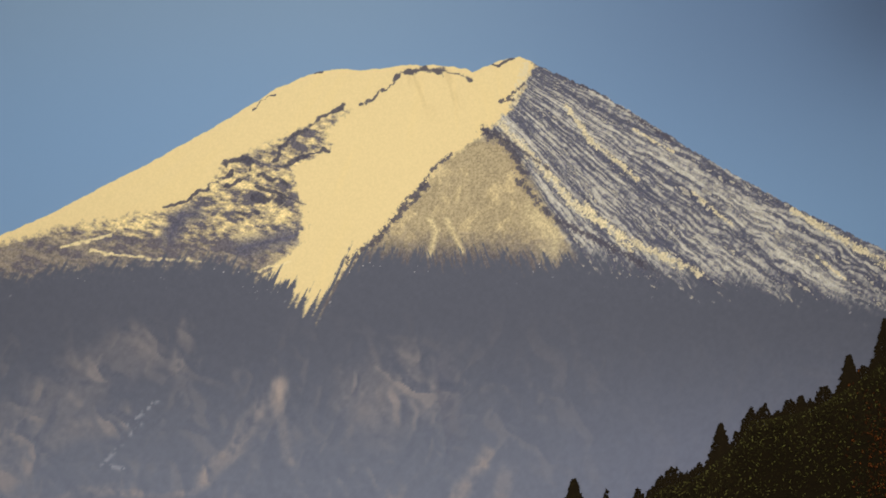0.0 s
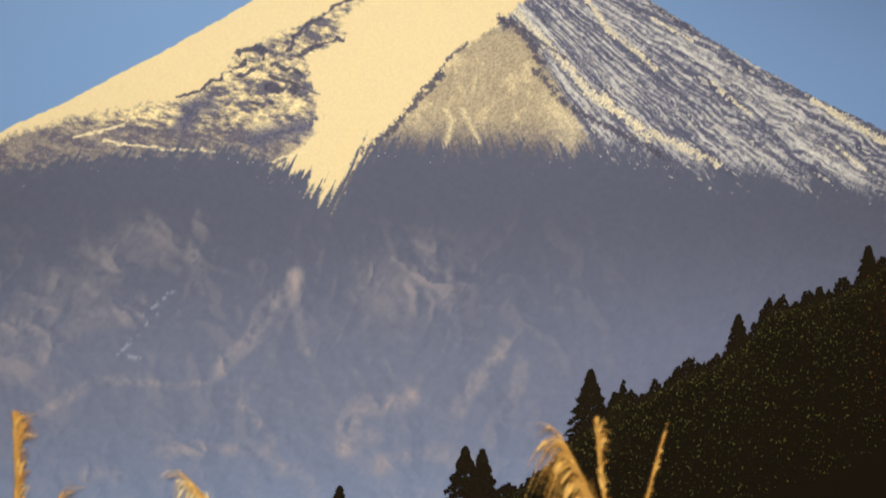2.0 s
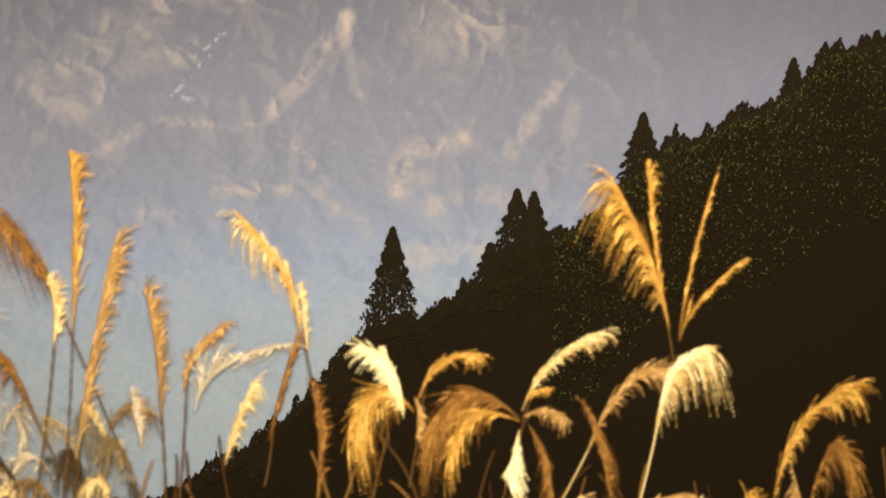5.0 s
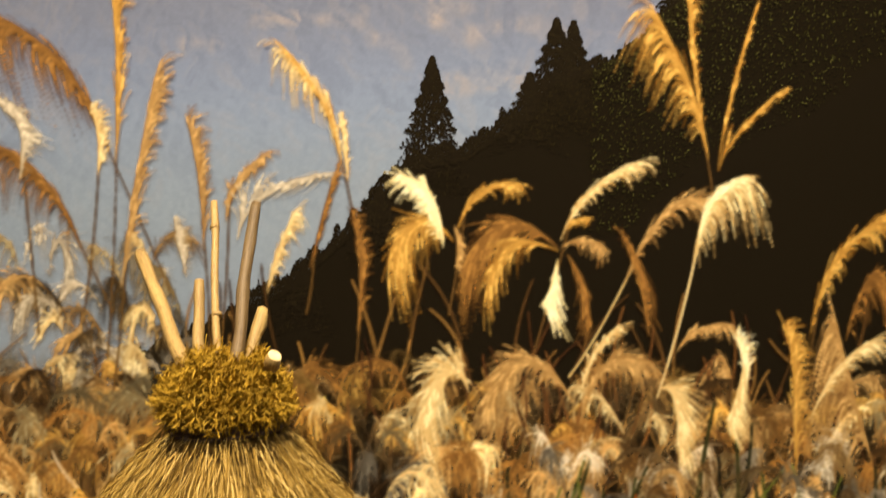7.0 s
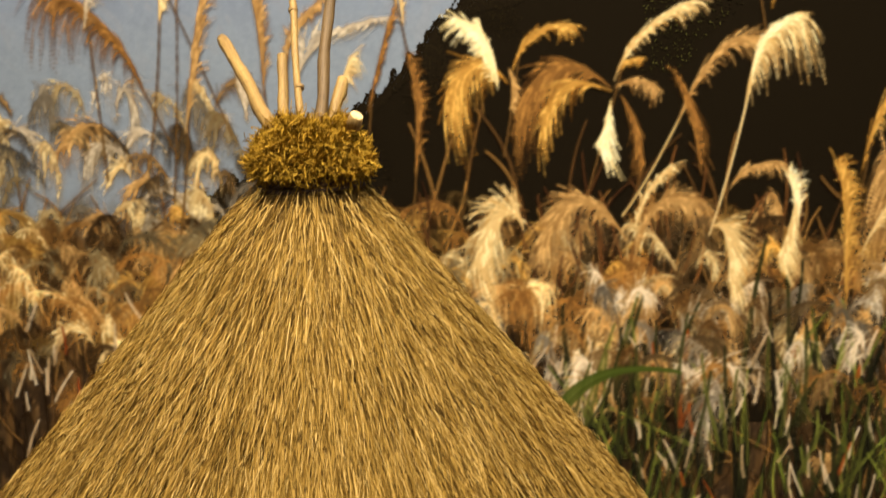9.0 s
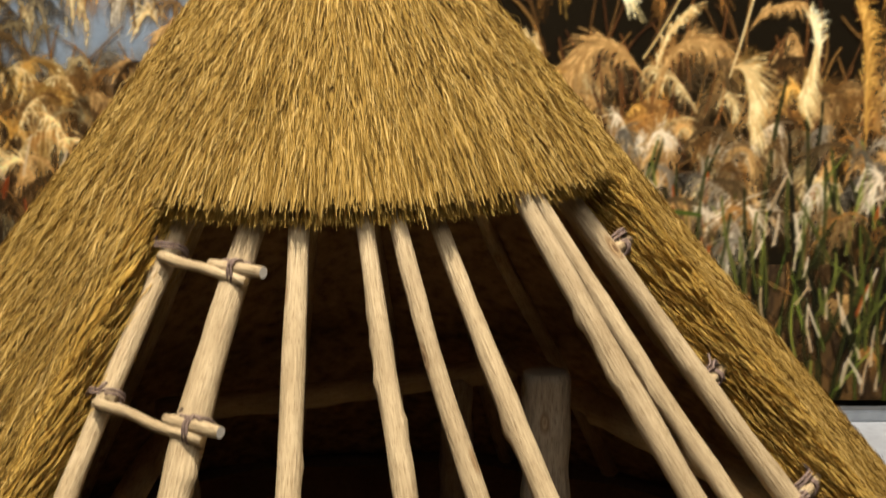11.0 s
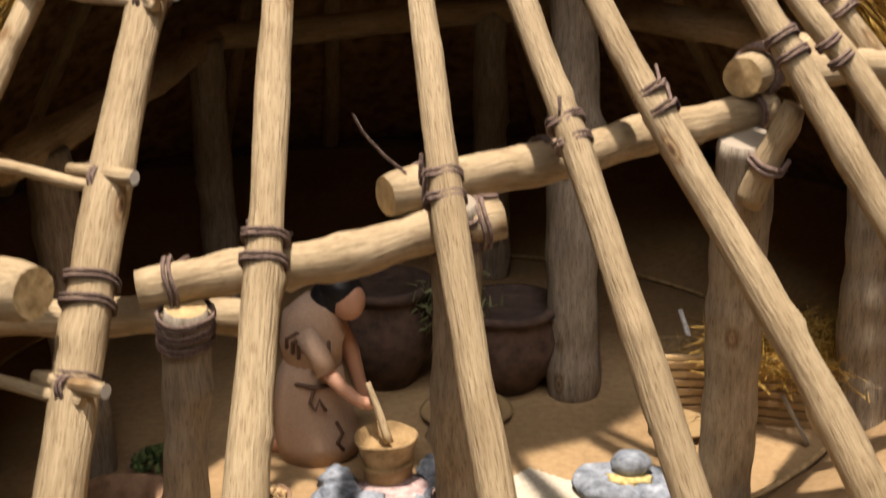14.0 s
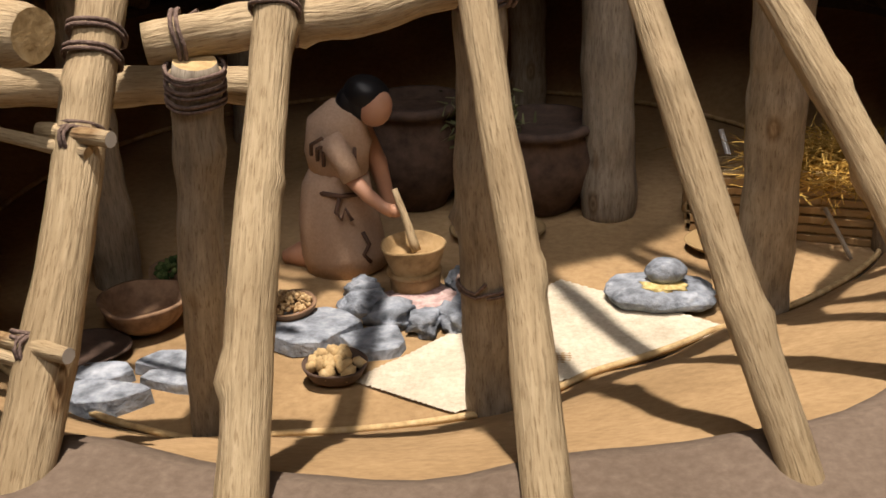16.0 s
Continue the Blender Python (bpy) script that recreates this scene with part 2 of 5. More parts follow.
def picture(u, v):
    """Colours (0..255) of the printed mountain view; p runs across and q down the picture, about a millimetre a unit."""
    q = 441 - (v - 1.899) / 0.00101
    p = (u + 0.534 + 0.026 * (441 - q) / 441) / 0.000985
    q = q + 0.0234 * p
    # sky
    col = np.zeros(u.shape + (3,)) + np.array((112, 139, 170.0))
    col = over(col, step(300, -200, q) * step(1500, 500, p) * 0.6, (124, 138, 152))
    col = over(col, step(500, 1568, p) * step(500, -50, q) * 0.65, (84, 101, 130))
    # vignette put into the sky colour at the upper right corner
    col = over(col, step(1350, 1700, p) * step(250, -80, q) * 0.5, (58, 68, 88))
    # mountain
    ridge = np.interp(p, [-300, 0, 100, 250, 400, 480, 555, 600, 640, 690, 760, 820, 832, 880, 920, 950, 1000, 1060, 1120, 1200, 1300, 1400, 1500, 1568, 1900],
                      [560, 420, 373, 298, 213, 163, 131, 125, 129, 121, 117, 123, 131, 110, 100, 116, 138, 164, 199, 250, 310, 365, 412, 445, 560])
    ridge = ridge + 5 * (fbm(p / 14, p * 0 + 3, 40, 3) - 0.5) + step(930, 1000, p) * 5 * (fbm(p / 5, p * 0, 41, 2) - 0.5)
    body = step(-1.2, 1.2, q - ridge)
    ang = np.arctan2(p - 800, q + 160)
    rad = np.hypot(p - 800, q + 160)
    fine = fbm(p / 7, q / 7, 12, 4)
    grain = fbm(p / 2.6, q / 2.6, 61, 2)
    snow_line = np.interp(p, [-300, 0, 100, 200, 300, 380, 440, 480, 535, 590, 640, 700, 760, 830, 940, 1000, 1080, 1200, 1300, 1450, 1568, 1900],
                          [540, 486, 470, 464, 460, 452, 486, 486, 540, 478, 446, 452, 456, 450, 458, 452, 472, 492, 500, 520, 540, 640])
    # bare flank: dusky above, bluer and paler with the haze below
    warp = 30 * (fbm(p / 110, q / 110, 51, 4) - 0.5)
    wp, wq = p + warp, q + 40 * (fbm(p / 90, q / 90, 55, 4) - 0.5)
    rock = np.zeros_like(col) + np.array((83, 84, 94.0))
    rock = over(rock, step(540, 900, q), (108, 111, 124))
    rock = over(rock, step(850, 1150, q), (122, 134, 156))
    rock = over(rock, step(980, 1300, q) * 0.95, (134, 145, 155))
    rock = over(rock, step(700, 1500, p) * step(560, 1000, q) * 0.5, (98, 101, 128))

    def relief(x, y):
        """Height of the gullied flank: spurs running down from the summit, broken across."""
        wx = x + 120 * (fbm(x / 170, y / 170, 51, 4) - 0.5)
        wy = y + 120 * (fbm(x / 150, y / 150, 55, 4) - 0.5)
        an, ra = np.arctan2(wx - 760, wy + 420), np.hypot(wx - 760, wy + 420)
        spurs = 1 - np.abs(2 * fbm(an * 7, ra / 150, 21, 3) - 1)
        folds = 1 - np.abs(2 * fbm(wx / 120 + wy / 260, wy / 130, 22, 4) - 1)
        steps = 1 - np.abs(2 * fbm(wx / 95, wy / 48, 31, 4) - 1)
        return 60 * spurs ** 2 + 46 * folds ** 2 + 10 * steps ** 2 * step(760, 900, y)

    slant = (relief(p + 2.0, q) - relief(p - 2.0, q)) / 4 - 0.45 * (relief(p, q + 2.0) - relief(p, q - 2.0)) / 4
    lit, dim = step(0.0, 1.3, slant), step(0.0, -1.3, slant)
    depth = step(520, 680, q) * step(1420, 1080, q) * (0.25 + 0.75 * step(1180, 800, p))
    rock = over(rock, lit * depth * 0.13, (166, 148, 136))
    rock = over(rock, dim * depth * 0.12, (76, 80, 98))
    for line, w, s in (([(337, 825), (380, 790), (467, 680), (472, 668)], 22, 0.6), ([(467, 680), (476, 720), (490, 790)], 16, 0.35), ([(-60, 790), (100, 690), (240, 600)], 60, 0.3), ([(-60, 860), (90, 770), (200, 720)], 30, 0.3),
                       ([(300, 640), (320, 570)], 22, 0.25), ([(610, 700), (690, 650), (735, 640)], 70, 0.28), ([(660, 740), (700, 700), (738, 700)], 60, 0.25), ([(540, 950), (565, 900), (600, 878), (660, 876)], 26, 0.6), ([(545, 960), (600, 940)], 22, 0.35),
                       ([(745, 905), (780, 860), (822, 790)], 20, 0.55), ([(790, 960), (830, 890), (850, 830)], 18, 0.4), ([(360, 860), (400, 910), (420, 940)], 12, 0.4), ([(235, 965), (300, 955), (400, 958)], 20, 0.4), ([(110, 990), (170, 1000)], 18, 0.4),
                       ([(420, 980), (455, 985), (490, 1030)], 20, 0.35), ([(600, 990), (680, 975), (740, 985)], 26, 0.4), ([(560, 1060), (680, 1050)], 30, 0.4), ([(20, 900), (130, 850), (190, 845)], 14, 0.4), ([(190, 850), (330, 845)], 10, 0.35)):
        edge = near_line(wp, wq, line, w)
        rock = over(rock, step(0, 0.8, edge) * np.clip(0.5 + 0.5 * lit - 0.4 * dim + 0.5 * (fine - 0.5), 0, 1.2) * s, (168, 150, 138))
    rock = over(rock, step(749, 752, wp) * step(800, 755, wp) * step(600, 660, q) * step(860, 700, q) * 0.25, (76, 78, 94))
    track = near_line(p, q, [(255, 700), (270, 690), (215, 735), (240, 728), (170, 800), (215, 808)], 5) * step(0.5, 0.6, fine)
    rock = over(rock, track * 0.5, (170, 168, 172))
    rock = rock * (0.96 + 0.08 * fine + 0.03 * (grain - 0.5))[..., None]
    # snow: cream where the sun falls, blue-grey streaks on the turned side
    snow = np.zeros_like(col) + np.array((228, 203, 148.0))
    soft = fbm(ang * 22, rad / 170, 13, 4)
    snow = over(snow, step(0.5, 0.8, soft) * 0.4, (232, 205, 145))
    snow = over(snow, step(0.55, 0.75, fbm((p - 0.2 * q) / 16, q / 70, 15, 3)) * step(690, 720, p) * step(830, 790, p) * step(230, 150, q) * 0.5, (205, 178, 128))
    rib = np.interp(q, [90, 110, 150, 200, 240, 290, 345, 375, 430, 480, 540], [940, 946, 925, 893, 845, 770, 722, 690, 640, 590, 540])
    shade = step(-5, 9, p - rib + 30 * (fine - 0.5))
    a2, r2 = np.arctan2(q + 10, p - 690), np.hypot(q + 10, p - 690)
    streak = fbm(a2 * 130 + 2.2 * (fbm(p / 30, q / 30, 62, 3) - 0.5), r2 / 42, 16, 5)
    wide = fbm(a2 * 24, r2 / 150, 18, 3)
    bent = a2 + 0.03 * (fbm(p / 40, q / 40, 62, 3) - 0.5)
    gully = lambda a: 1 - np.abs(2 * fbm(a * 34, r2 / 210, 67, 3) - 1) + 0.55 * (1 - np.abs(2 * fbm(a * 90, r2 / 110, 68, 3) - 1)) + 0.3 * fbm(a * 220, r2 / 30, 69, 3)
    flute = step(-0.16, 0.16, gully(bent + 0.0035) - gully(bent - 0.0035))
    streak = 0.5 * streak + 0.5 * (0.2 + 0.6 * flute)
    dark_side = step(0.38, 0.58, 0.38 * streak + 0.27 * wide + 0.2 * fine + 0.15 * grain)
    grey = over(np.zeros_like(col) + np.array((196, 188, 172.0)), dark_side * 0.97, (80, 80, 95))
    grey = over(grey, step(0.6, 0.75, streak) * step(0.5, 0.6, fine) * 0.7, (226, 212, 178))
    mound_edge = np.interp(q, [215, 240, 300, 360, 420, 470], [840, 880, 915, 950, 985, 1010])
    mound = step(12, -12, p - mound_edge + 20 * (fine - 0.5)) * step(225, 262, q)
    mtone = over(np.zeros_like(col) + np.array((172, 154, 120.0)), step(0.42, 0.66, fbm(p / 11, q / 11, 19, 5)) * 0.4, (160, 144, 114))
    mtone = over(mtone, step(0.5, 0.62, fbm((p + 0.3 * q) / 30, q / 40, 20, 5)) * 0.5, (214, 190, 142))
    mtone = over(mtone, step(395, 470, q + 40 * (fine - 0.5)) * 0.85, (92, 86, 92))
    mtone = over(mtone, near_line(p, q, [(940, 380), (970, 425), (960, 445)], 40) * 0.6, (220, 200, 152))
    mtone = over(mtone, near_line(p, q, [(745, 390), (756, 410), (742, 450)], 9) + near_line(p, q, [(775, 390), (800, 445)], 8), (204, 184, 140))
    grey = grey * (1 - mound[..., None]) + mtone * mound[..., None]
    snow = snow * (1 - shade[..., None]) + grey * shade[..., None]
    crag = 1.8 * (fine - 0.5) + 1.2 * (grain - 0.5)
    for line, w in (([(880, 225), (945, 290), (1000, 360), (1090, 420), (1150, 450), (1222, 486)], 14), ([(1025, 365), (1060, 400), (1100, 440)], 12), ([(1000, 190), (1040, 250), (1090, 290), (1120, 320)], 9),
                    ([(1405, 375), (1500, 430), (1568, 470)], 11), ([(930, 120), (905, 180)], 12), ([(1440, 455), (1490, 495)], 5), ([(1120, 230), (1190, 270)], 5), ([(1220, 340), (1290, 400)], 6)):
        snow = over(snow, step(0.25, 0.9, stroke(p, q, line, w, crag)) * 0.85, (220, 202, 160))
    for line, w in (([(850, 238), (890, 255), (915, 310)], 20), ([(905, 320), (960, 385), (1040, 425), (1150, 482)], 11), ([(740, 330), (700, 368), (650, 425), (600, 460)], 12),
                    ([(925, 150), (900, 170), (880, 182), (905, 178)], 5), ([(790, 275), (760, 295), (730, 335)], 6), ([(960, 120), (1060, 165), (1190, 250)], 6), ([(845, 232), (900, 258), (960, 300)], 5)):
        snow = over(snow, step(0.3, 0.9, stroke(p, q, line, w, crag)) * 0.85, (76, 72, 82))
    # broken rocky ground on the sunny side
    bp, bq = p + 16 * (fbm(p / 20, q / 20, 65, 3) - 0.5), q + 16 * (fbm(p / 20, q / 20, 66, 3) - 0.5)
    upper = np.interp(p, [-300, 0, 100, 200, 300, 345, 390, 480, 540, 600, 640], [560, 432, 402, 388, 368, 345, 290, 252, 224, 190, 190])
    side = np.interp(q, [180, 200, 230, 275, 300, 350, 400, 430, 470, 500], [600, 606, 575, 560, 505, 515, 520, 515, 470, 440])
    zone = step(-4, 10, q - upper + 24 * (fine - 0.5)) * step(6, -10, p - side + 40 * (fine - 0.5))
    patch = 0.55 * fbm((p + 0.6 * q) / 40, (q - 0.25 * p) / 15, 14, 5) + 0.45 * fbm((p + 0.6 * q) / 11, (q - 0.3 * p) / 4.5, 24, 4)
    ztone = over(np.zeros_like(col) + np.array((232, 207, 148.0)), step(0.38, 0.52, patch) * 0.85, (152, 138, 116))
    ztone = over(ztone, step(0.52, 0.6, patch) * 0.9, (92, 88, 98))
    ztone = over(ztone, step(395, 455, q + 0.1 * (300 - p) + 60 * (patch - 0.5)) * 0.7, (104, 97, 102))
    ztone = over(ztone, near_line(p, q, [(290, 420), (310, 385), (335, 380)], 24) + near_line(p, q, [(410, 440), (520, 415)], 26), (92, 90, 104))
    snow = snow * (1 - zone[..., None]) + ztone * zone[..., None]
    for line, w in (([(388, 296), (405, 288), (432, 290), (436, 302)], 9), ([(430, 300), (470, 322), (496, 328)], 4), ([(440, 330), (480, 345), (524, 360)], 4), ([(382, 334), (436, 313)], 3),
                    ([(480, 302), (520, 282), (570, 268)], 4), ([(470, 290), (500, 250), (545, 222), (600, 190)], 5), ([(440, 350), (480, 356)], 9), ([(405, 375), (445, 380)], 5),
                    ([(280, 368), (330, 352), (400, 310)], 3), ([(690, 148), (705, 130), (760, 128), (800, 130), (828, 144)], 6), ([(640, 186), (690, 148)], 2), ([(870, 116), (912, 106)], 4),
                    ([(540, 132), (560, 131)], 3), ([(440, 196), (480, 174)], 1), ([(630, 188), (636, 188)], 3)):
        snow = over(snow, step(0.25, 0.8, stroke(bp, bq, line, w + 1.5, 1.1 * (fine - 0.5) + 1.6 * (fbm(p / 22, q / 22, 64, 2) - 0.5))) * 0.88, (74, 71, 82))
    for line in ([(150, 443), (210, 452), (345, 462)], [(430, 480), (500, 462)], [(100, 440), (190, 418)]):
        snow = over(snow, step(0.1, 0.7, stroke(bp, bq, line, 4, 0.5 * (fine - 0.5))) * 0.85, (236, 214, 160))
    snow = snow * (0.975 + 0.05 * grain + np.maximum(shade, zone) * 0.34 * (grain - 0.5))[..., None]
    snow = snow * 0.94
    jag = fbm((p + 0.55 * (q - 450)) / 6, (q - 450) / 90, 23, 3) - 0.5
    tongue = step(430, 470, p) * step(660, 600, p)
    cover = step(-16, 8, snow_line + (36 + 70 * tongue) * jag + (26 + 60 * step(650, 800, p)) * (streak - 0.5) + 34 * (fine - 0.5) - q - 2)
    fleck = step(0.86, 0.91, fbm(p / 6, q / 5, 17, 2)) * step(60, 0, q - snow_line) * step(-10, 10, q - snow_line)
    land = rock * (1 - cover[..., None]) + snow * cover[..., None]
    land = over(land, fleck * 0.7, (226, 216, 206))
    whole = col * (1 - body[..., None]) + land * body[..., None]
    low = step(0.82, 0.72, v + 0.12 * (fbm(u * 22, v * 22, 75, 4) - 0.5))[..., None]
    return whole * (1 - low) + thicket(u, v) * low


def print_sheet(name, u0, u1, v0, v1, pitch, paint, parent):
    """A flat sheet whose colours follow a paint function."""
    nu, nv = int((u1 - u0) / pitch) + 1, int((v1 - v0) / pitch) + 1
    u, v = np.meshgrid(np.linspace(u0, u1, nu), np.linspace(v0, v1, nv))
    col = np.clip(paint(u, v), 0, 255) / 255
    lin = np.where(col > 0.04, ((col + 0.055) / 1.055) ** 2.4, col / 12.92)
    co = np.stack([u, np.full(u.shape, MY), v], -1).reshape(-1, 3)
    idx = np.arange(nu * nv).reshape(nv, nu)
    faces = np.stack([idx[:-1, :-1], idx[:-1, 1:], idx[1:, 1:], idx[1:, :-1]], -1).reshape(-1, 4)
    ob = fibre_mesh(name, co, faces, PRINT, parent)
    attr = ob.data.color_attributes.new("print", "FLOAT_COLOR", "POINT")
    attr.data.foreach_set("color", np.concatenate([lin.reshape(-1, 3), np.ones((nu * nv, 1))], 1).astype(np.float32).ravel())
    return ob


def thicket(u, v):
    """The dim ground of reeds behind the printed stems."""
    a, b = fbm(u * 60, v * 12, 71, 4), fbm(u * 160, v * 40, 72, 3)
    col = np.zeros(u.shape + (3,)) + np.array((48, 35, 22.0))
    col = over(col, step(0.4, 0.7, a) * 0.8, (122, 88, 48))
    return over(col, step(0.55, 0.8, b) * 0.5, (158, 120, 74))


n_print = Nodes("printed_film", 0.6, spec=0.05)
at_print = n_print.add("ShaderNodeVertexColor")
at_print.layer_name = "print"
PRINT = n_print.colour(at_print.outputs["Color"])

mural = thing("wall_mural", "photographic wall mural of a snowy volcano, trees and silver grass", "mural", at=(0.15, MY, 0.11))
part("backing_board", box(-1.12, 1.16, MY + 0.006, 2.0, 0.136, 2.62), plain("mural_board", (0.12, 0.11, 0.1, 1)), mural)
print_sheet("printed_sky", -1.12, 1.16, 2.35, 2.62, 0.01, picture, mural)
print_sheet("printed_summit", -0.66, 1.12, 1.83, 2.35, 0.0014, picture, mural)
for u0, u1 in ((-1.12, -0.66), (1.12, 1.16)):
    print_sheet("printed_slope", u0, u1, 1.83, 2.35, 0.008, picture, mural)
print_sheet("printed_haze", -1.12, 1.16, 0.72, 1.83, 0.0032, picture, mural)
print_sheet("printed_ground", -1.12, 1.16, 0.136, 0.72, 0.006, thicket, mural)

TREE_DARK = strands("printed_tree_dark", [(0.0, srgb(25, 19, 9)), (0.8, srgb(29, 22, 11)), (1.0, srgb(36, 29, 14))])
TREE_LEAF = strands("printed_leaf", [(0.0, srgb(26, 20, 10)), (0.55, srgb(31, 26, 12)), (0.85, srgb(48, 44, 20)), (1.0, srgb(80, 76, 38))])
RUST_LEAF = strands("printed_rust_leaf", [(0.0, srgb(36, 19, 8)), (0.7, srgb(54, 29, 11)), (1.0, srgb(98, 54, 22))])

FOREST = [(-0.5, 0.80), (-0.36, 0.86), (-0.225, 0.935), (-0.15, 1.0), (-0.09, 1.055), (-0.03, 1.14), (0.027, 1.16), (0.085, 1.17), (0.13, 1.2), (0.18, 1.235),
          (0.23, 1.3), (0.29, 1.31), (0.315, 1.32), (0.373, 1.34), (0.41, 1.40), (0.45, 1.43), (0.48, 1.455), (0.507, 1.487), (0.526, 1.468), (0.605, 1.515),
          (0.673, 1.54), (0.707, 1.57), (0.735, 1.59), (0.761, 1.63), (0.859, 1.65), (0.9, 1.67), (0.95, 1.70), (1.0, 1.74), (1.17, 1.86)]


def forest_top(u):
    return np.interp(u, [a for a, b in FOREST], [b for a, b in FOREST])


def leaf_cloud(name, u, v, size, material, parent, depth, label=""):
    """Small printed leaves, each a flat four-cornered fleck."""
    n = len(u)
    a = rng.random(n) * math.tau
    p = np.stack([u, MY - depth - 0.001 * rng.random(n), v], 1)
    d = np.stack([np.cos(a), np.zeros(n), np.sin(a)], 1)
    s = np.stack([-np.sin(a), np.zeros(n), np.cos(a)], 1) * (size * (0.16 + 0.26 * rng.random(n)))[:, None]
    d = d * (size * (0.5 + 0.6 * rng.random(n)))[:, None]
    verts = np.stack([p - d, p + s, p + d, p - s], 1).reshape(-1, 3)
    return fibre_mesh(name, verts, np.arange(4 * n).reshape(-1, 4), material, parent, label)


cols = np.arange(-0.5, 1.165, 0.0045)
tops = forest_top(cols) - 0.012
va = np.stack([cols, np.full(len(cols), MY - 0.0012), np.full(len(cols), 0.4)], 1)
vb = np.stack([cols, np.full(len(cols), MY - 0.0012), tops], 1)
k = np.arange(len(cols) - 1)
fibre_mesh("printed_forest", np.concatenate([va, vb]), np.stack([k, k + 1, k + 1 + len(cols), k + len(cols)], 1), strands("printed_forest_fill", [(0.0, srgb(24, 18, 8)), (1.0, srgb(24, 18, 8))]), mural, "dark printed hillside forest")
n = 22000
u = rng.uniform(-0.5, 1.16, n)
leaf_cloud("printed_foliage_edge", u, forest_top(u) - 0.02 + 0.034 * rng.random(n) * (0.1 + 1.6 * fbm(u * 75, u * 0, 5, 5)), np.full(n, 0.0042), TREE_DARK, mural, 0.002)
n = 13000
u = rng.uniform(0.3, 1.16, n)
leaf_cloud("printed_foliage", u, forest_top(u) - 0.004 - rng.random(n) ** 1.9 * 0.3, np.full(n, 0.0036), TREE_LEAF, mural, 0.0035)
n = 900
tagged(leaf_cloud("printed_rust_tree", 1.02 + 0.035 * rng.standard_normal(n), 1.56 + 0.06 * rng.standard_normal(n), np.full(n, 0.0038), RUST_LEAF, mural, 0.005, "rust-coloured autumn tree"), kind="stuff")


def conifer(u, base, tip, half, ragged):
    """A printed conifer: a tapering stack of ragged sprays."""
    n = int(2300 * (tip - base) / 0.2)
    f = rng.random(n) ** 0.8
    reach = half * (1 - f) ** 0.9 * (0.84 + 1.1 * ragged * np.abs(np.sin(f * 31 + u * 50)) ** 2 + 0.2 * rng.random(n)) + 0.002
    du = rng.uniform(-1, 1, n) * reach
    leaf_cloud("printed_conifer", u + du, base + f * (tip - base) - np.abs(du) * 0.35, np.full(n, 0.0048), TREE_DARK, mural, 0.0022)


for tree in ((0.027, 1.1, 1.325, 0.062, 0.3), (0.237, 1.2, 1.392, 0.06, 0.5), (0.266, 1.22, 1.388, 0.045, 0.5), (0.45, 1.36, 1.525, 0.052, 0.4), (0.492, 1.38, 1.486, 0.04, 0.4),
             (0.707, 1.5, 1.622, 0.036, 0.4), (0.193, 1.18, 1.3, 0.04, 0.8), (0.938, 1.6, 1.745, 0.042, 0.4), (1.005, 1.62, 1.81, 0.05, 0.4), (-0.06, 0.98, 1.1, 0.05, 0.4),
             (-0.19, 0.86, 0.97, 0.05, 0.4), (0.85, 1.58, 1.672, 0.03, 0.4)):
    conifer(*tree)

# ---- printed silver grass: a layer of soft strokes with clear gaps ----
RU0, RU1, RV0, RV1, RPITCH = -0.92, 1.0, 0.136, 1.45, 0.0022
RNU, RNV = int((RU1 - RU0) / RPITCH) + 1, int((RV1 - RV0) / RPITCH) + 1
ink, veil = np.zeros((RNV, RNU, 3)), np.zeros((RNV, RNU))
MM = 0.00097 / RPITCH


def lay(paths, widths, colours, opacity=2.2):
    """Lays soft strokes: paths (n, s, 2) in picture units, a width (n, s) and a colour (n, 3) each."""
    gx = ((-0.709 - RU0) / 0.00097 + paths[..., 0]) * MM
    gy = ((1.0 - RV0) / 0.00097 - (paths[..., 1] - 441)) * MM
    step_len = np.hypot(np.diff(gx, axis=1), np.diff(gy, axis=1)).mean(1)[:, None]
    load = (step_len * widths * MM * opacity).ravel()
    tint = np.repeat(colours[:, None, :], paths.shape[1], 1).reshape(-1, 3)
    x, y = gx.ravel(), gy.ravel()
    ok = (x > 1) & (x < RNU - 3) & (y > 1) & (y < RNV - 3)
    if not ok.any():
        return
    x, y, load, tint = x[ok], y[ok], load[ok], tint[ok]
    x0, y0 = int(x.min()), int(y.min())
    w, h = int(x.max()) - x0 + 2, int(y.max()) - y0 + 2
    xi, yi = (x - x0).astype(int), (y - y0).astype(int)
    fx, fy = x - x0 - xi, y - y0 - yi
    cover, mixed = np.zeros(w * h), np.zeros((3, w * h))
    for dx, dy, share in ((0, 0, (1 - fx) * (1 - fy)), (1, 0, fx * (1 - fy)), (0, 1, (1 - fx) * fy), (1, 1, fx * fy)):
        at = (yi + dy) * w + xi + dx
        cover += np.bincount(at, load * share, w * h)
        for c in range(3):
            mixed[c] += np.bincount(at, load * share * tint[:, c], w * h)
    tone = (mixed / np.maximum(cover, 1e-6)).T.reshape(h, w, 3)
    a = (1 - np.exp(-cover)).reshape(h, w)
    part_ink, part_veil = ink[y0:y0 + h, x0:x0 + w], veil[y0:y0 + h, x0:x0 + w]
    out = a + part_veil * (1 - a)
    part_ink[:] = (tone * a[..., None] + part_ink * (part_veil * (1 - a))[..., None]) / np.maximum(out, 1e-6)[..., None]
    part_veil[:] = out


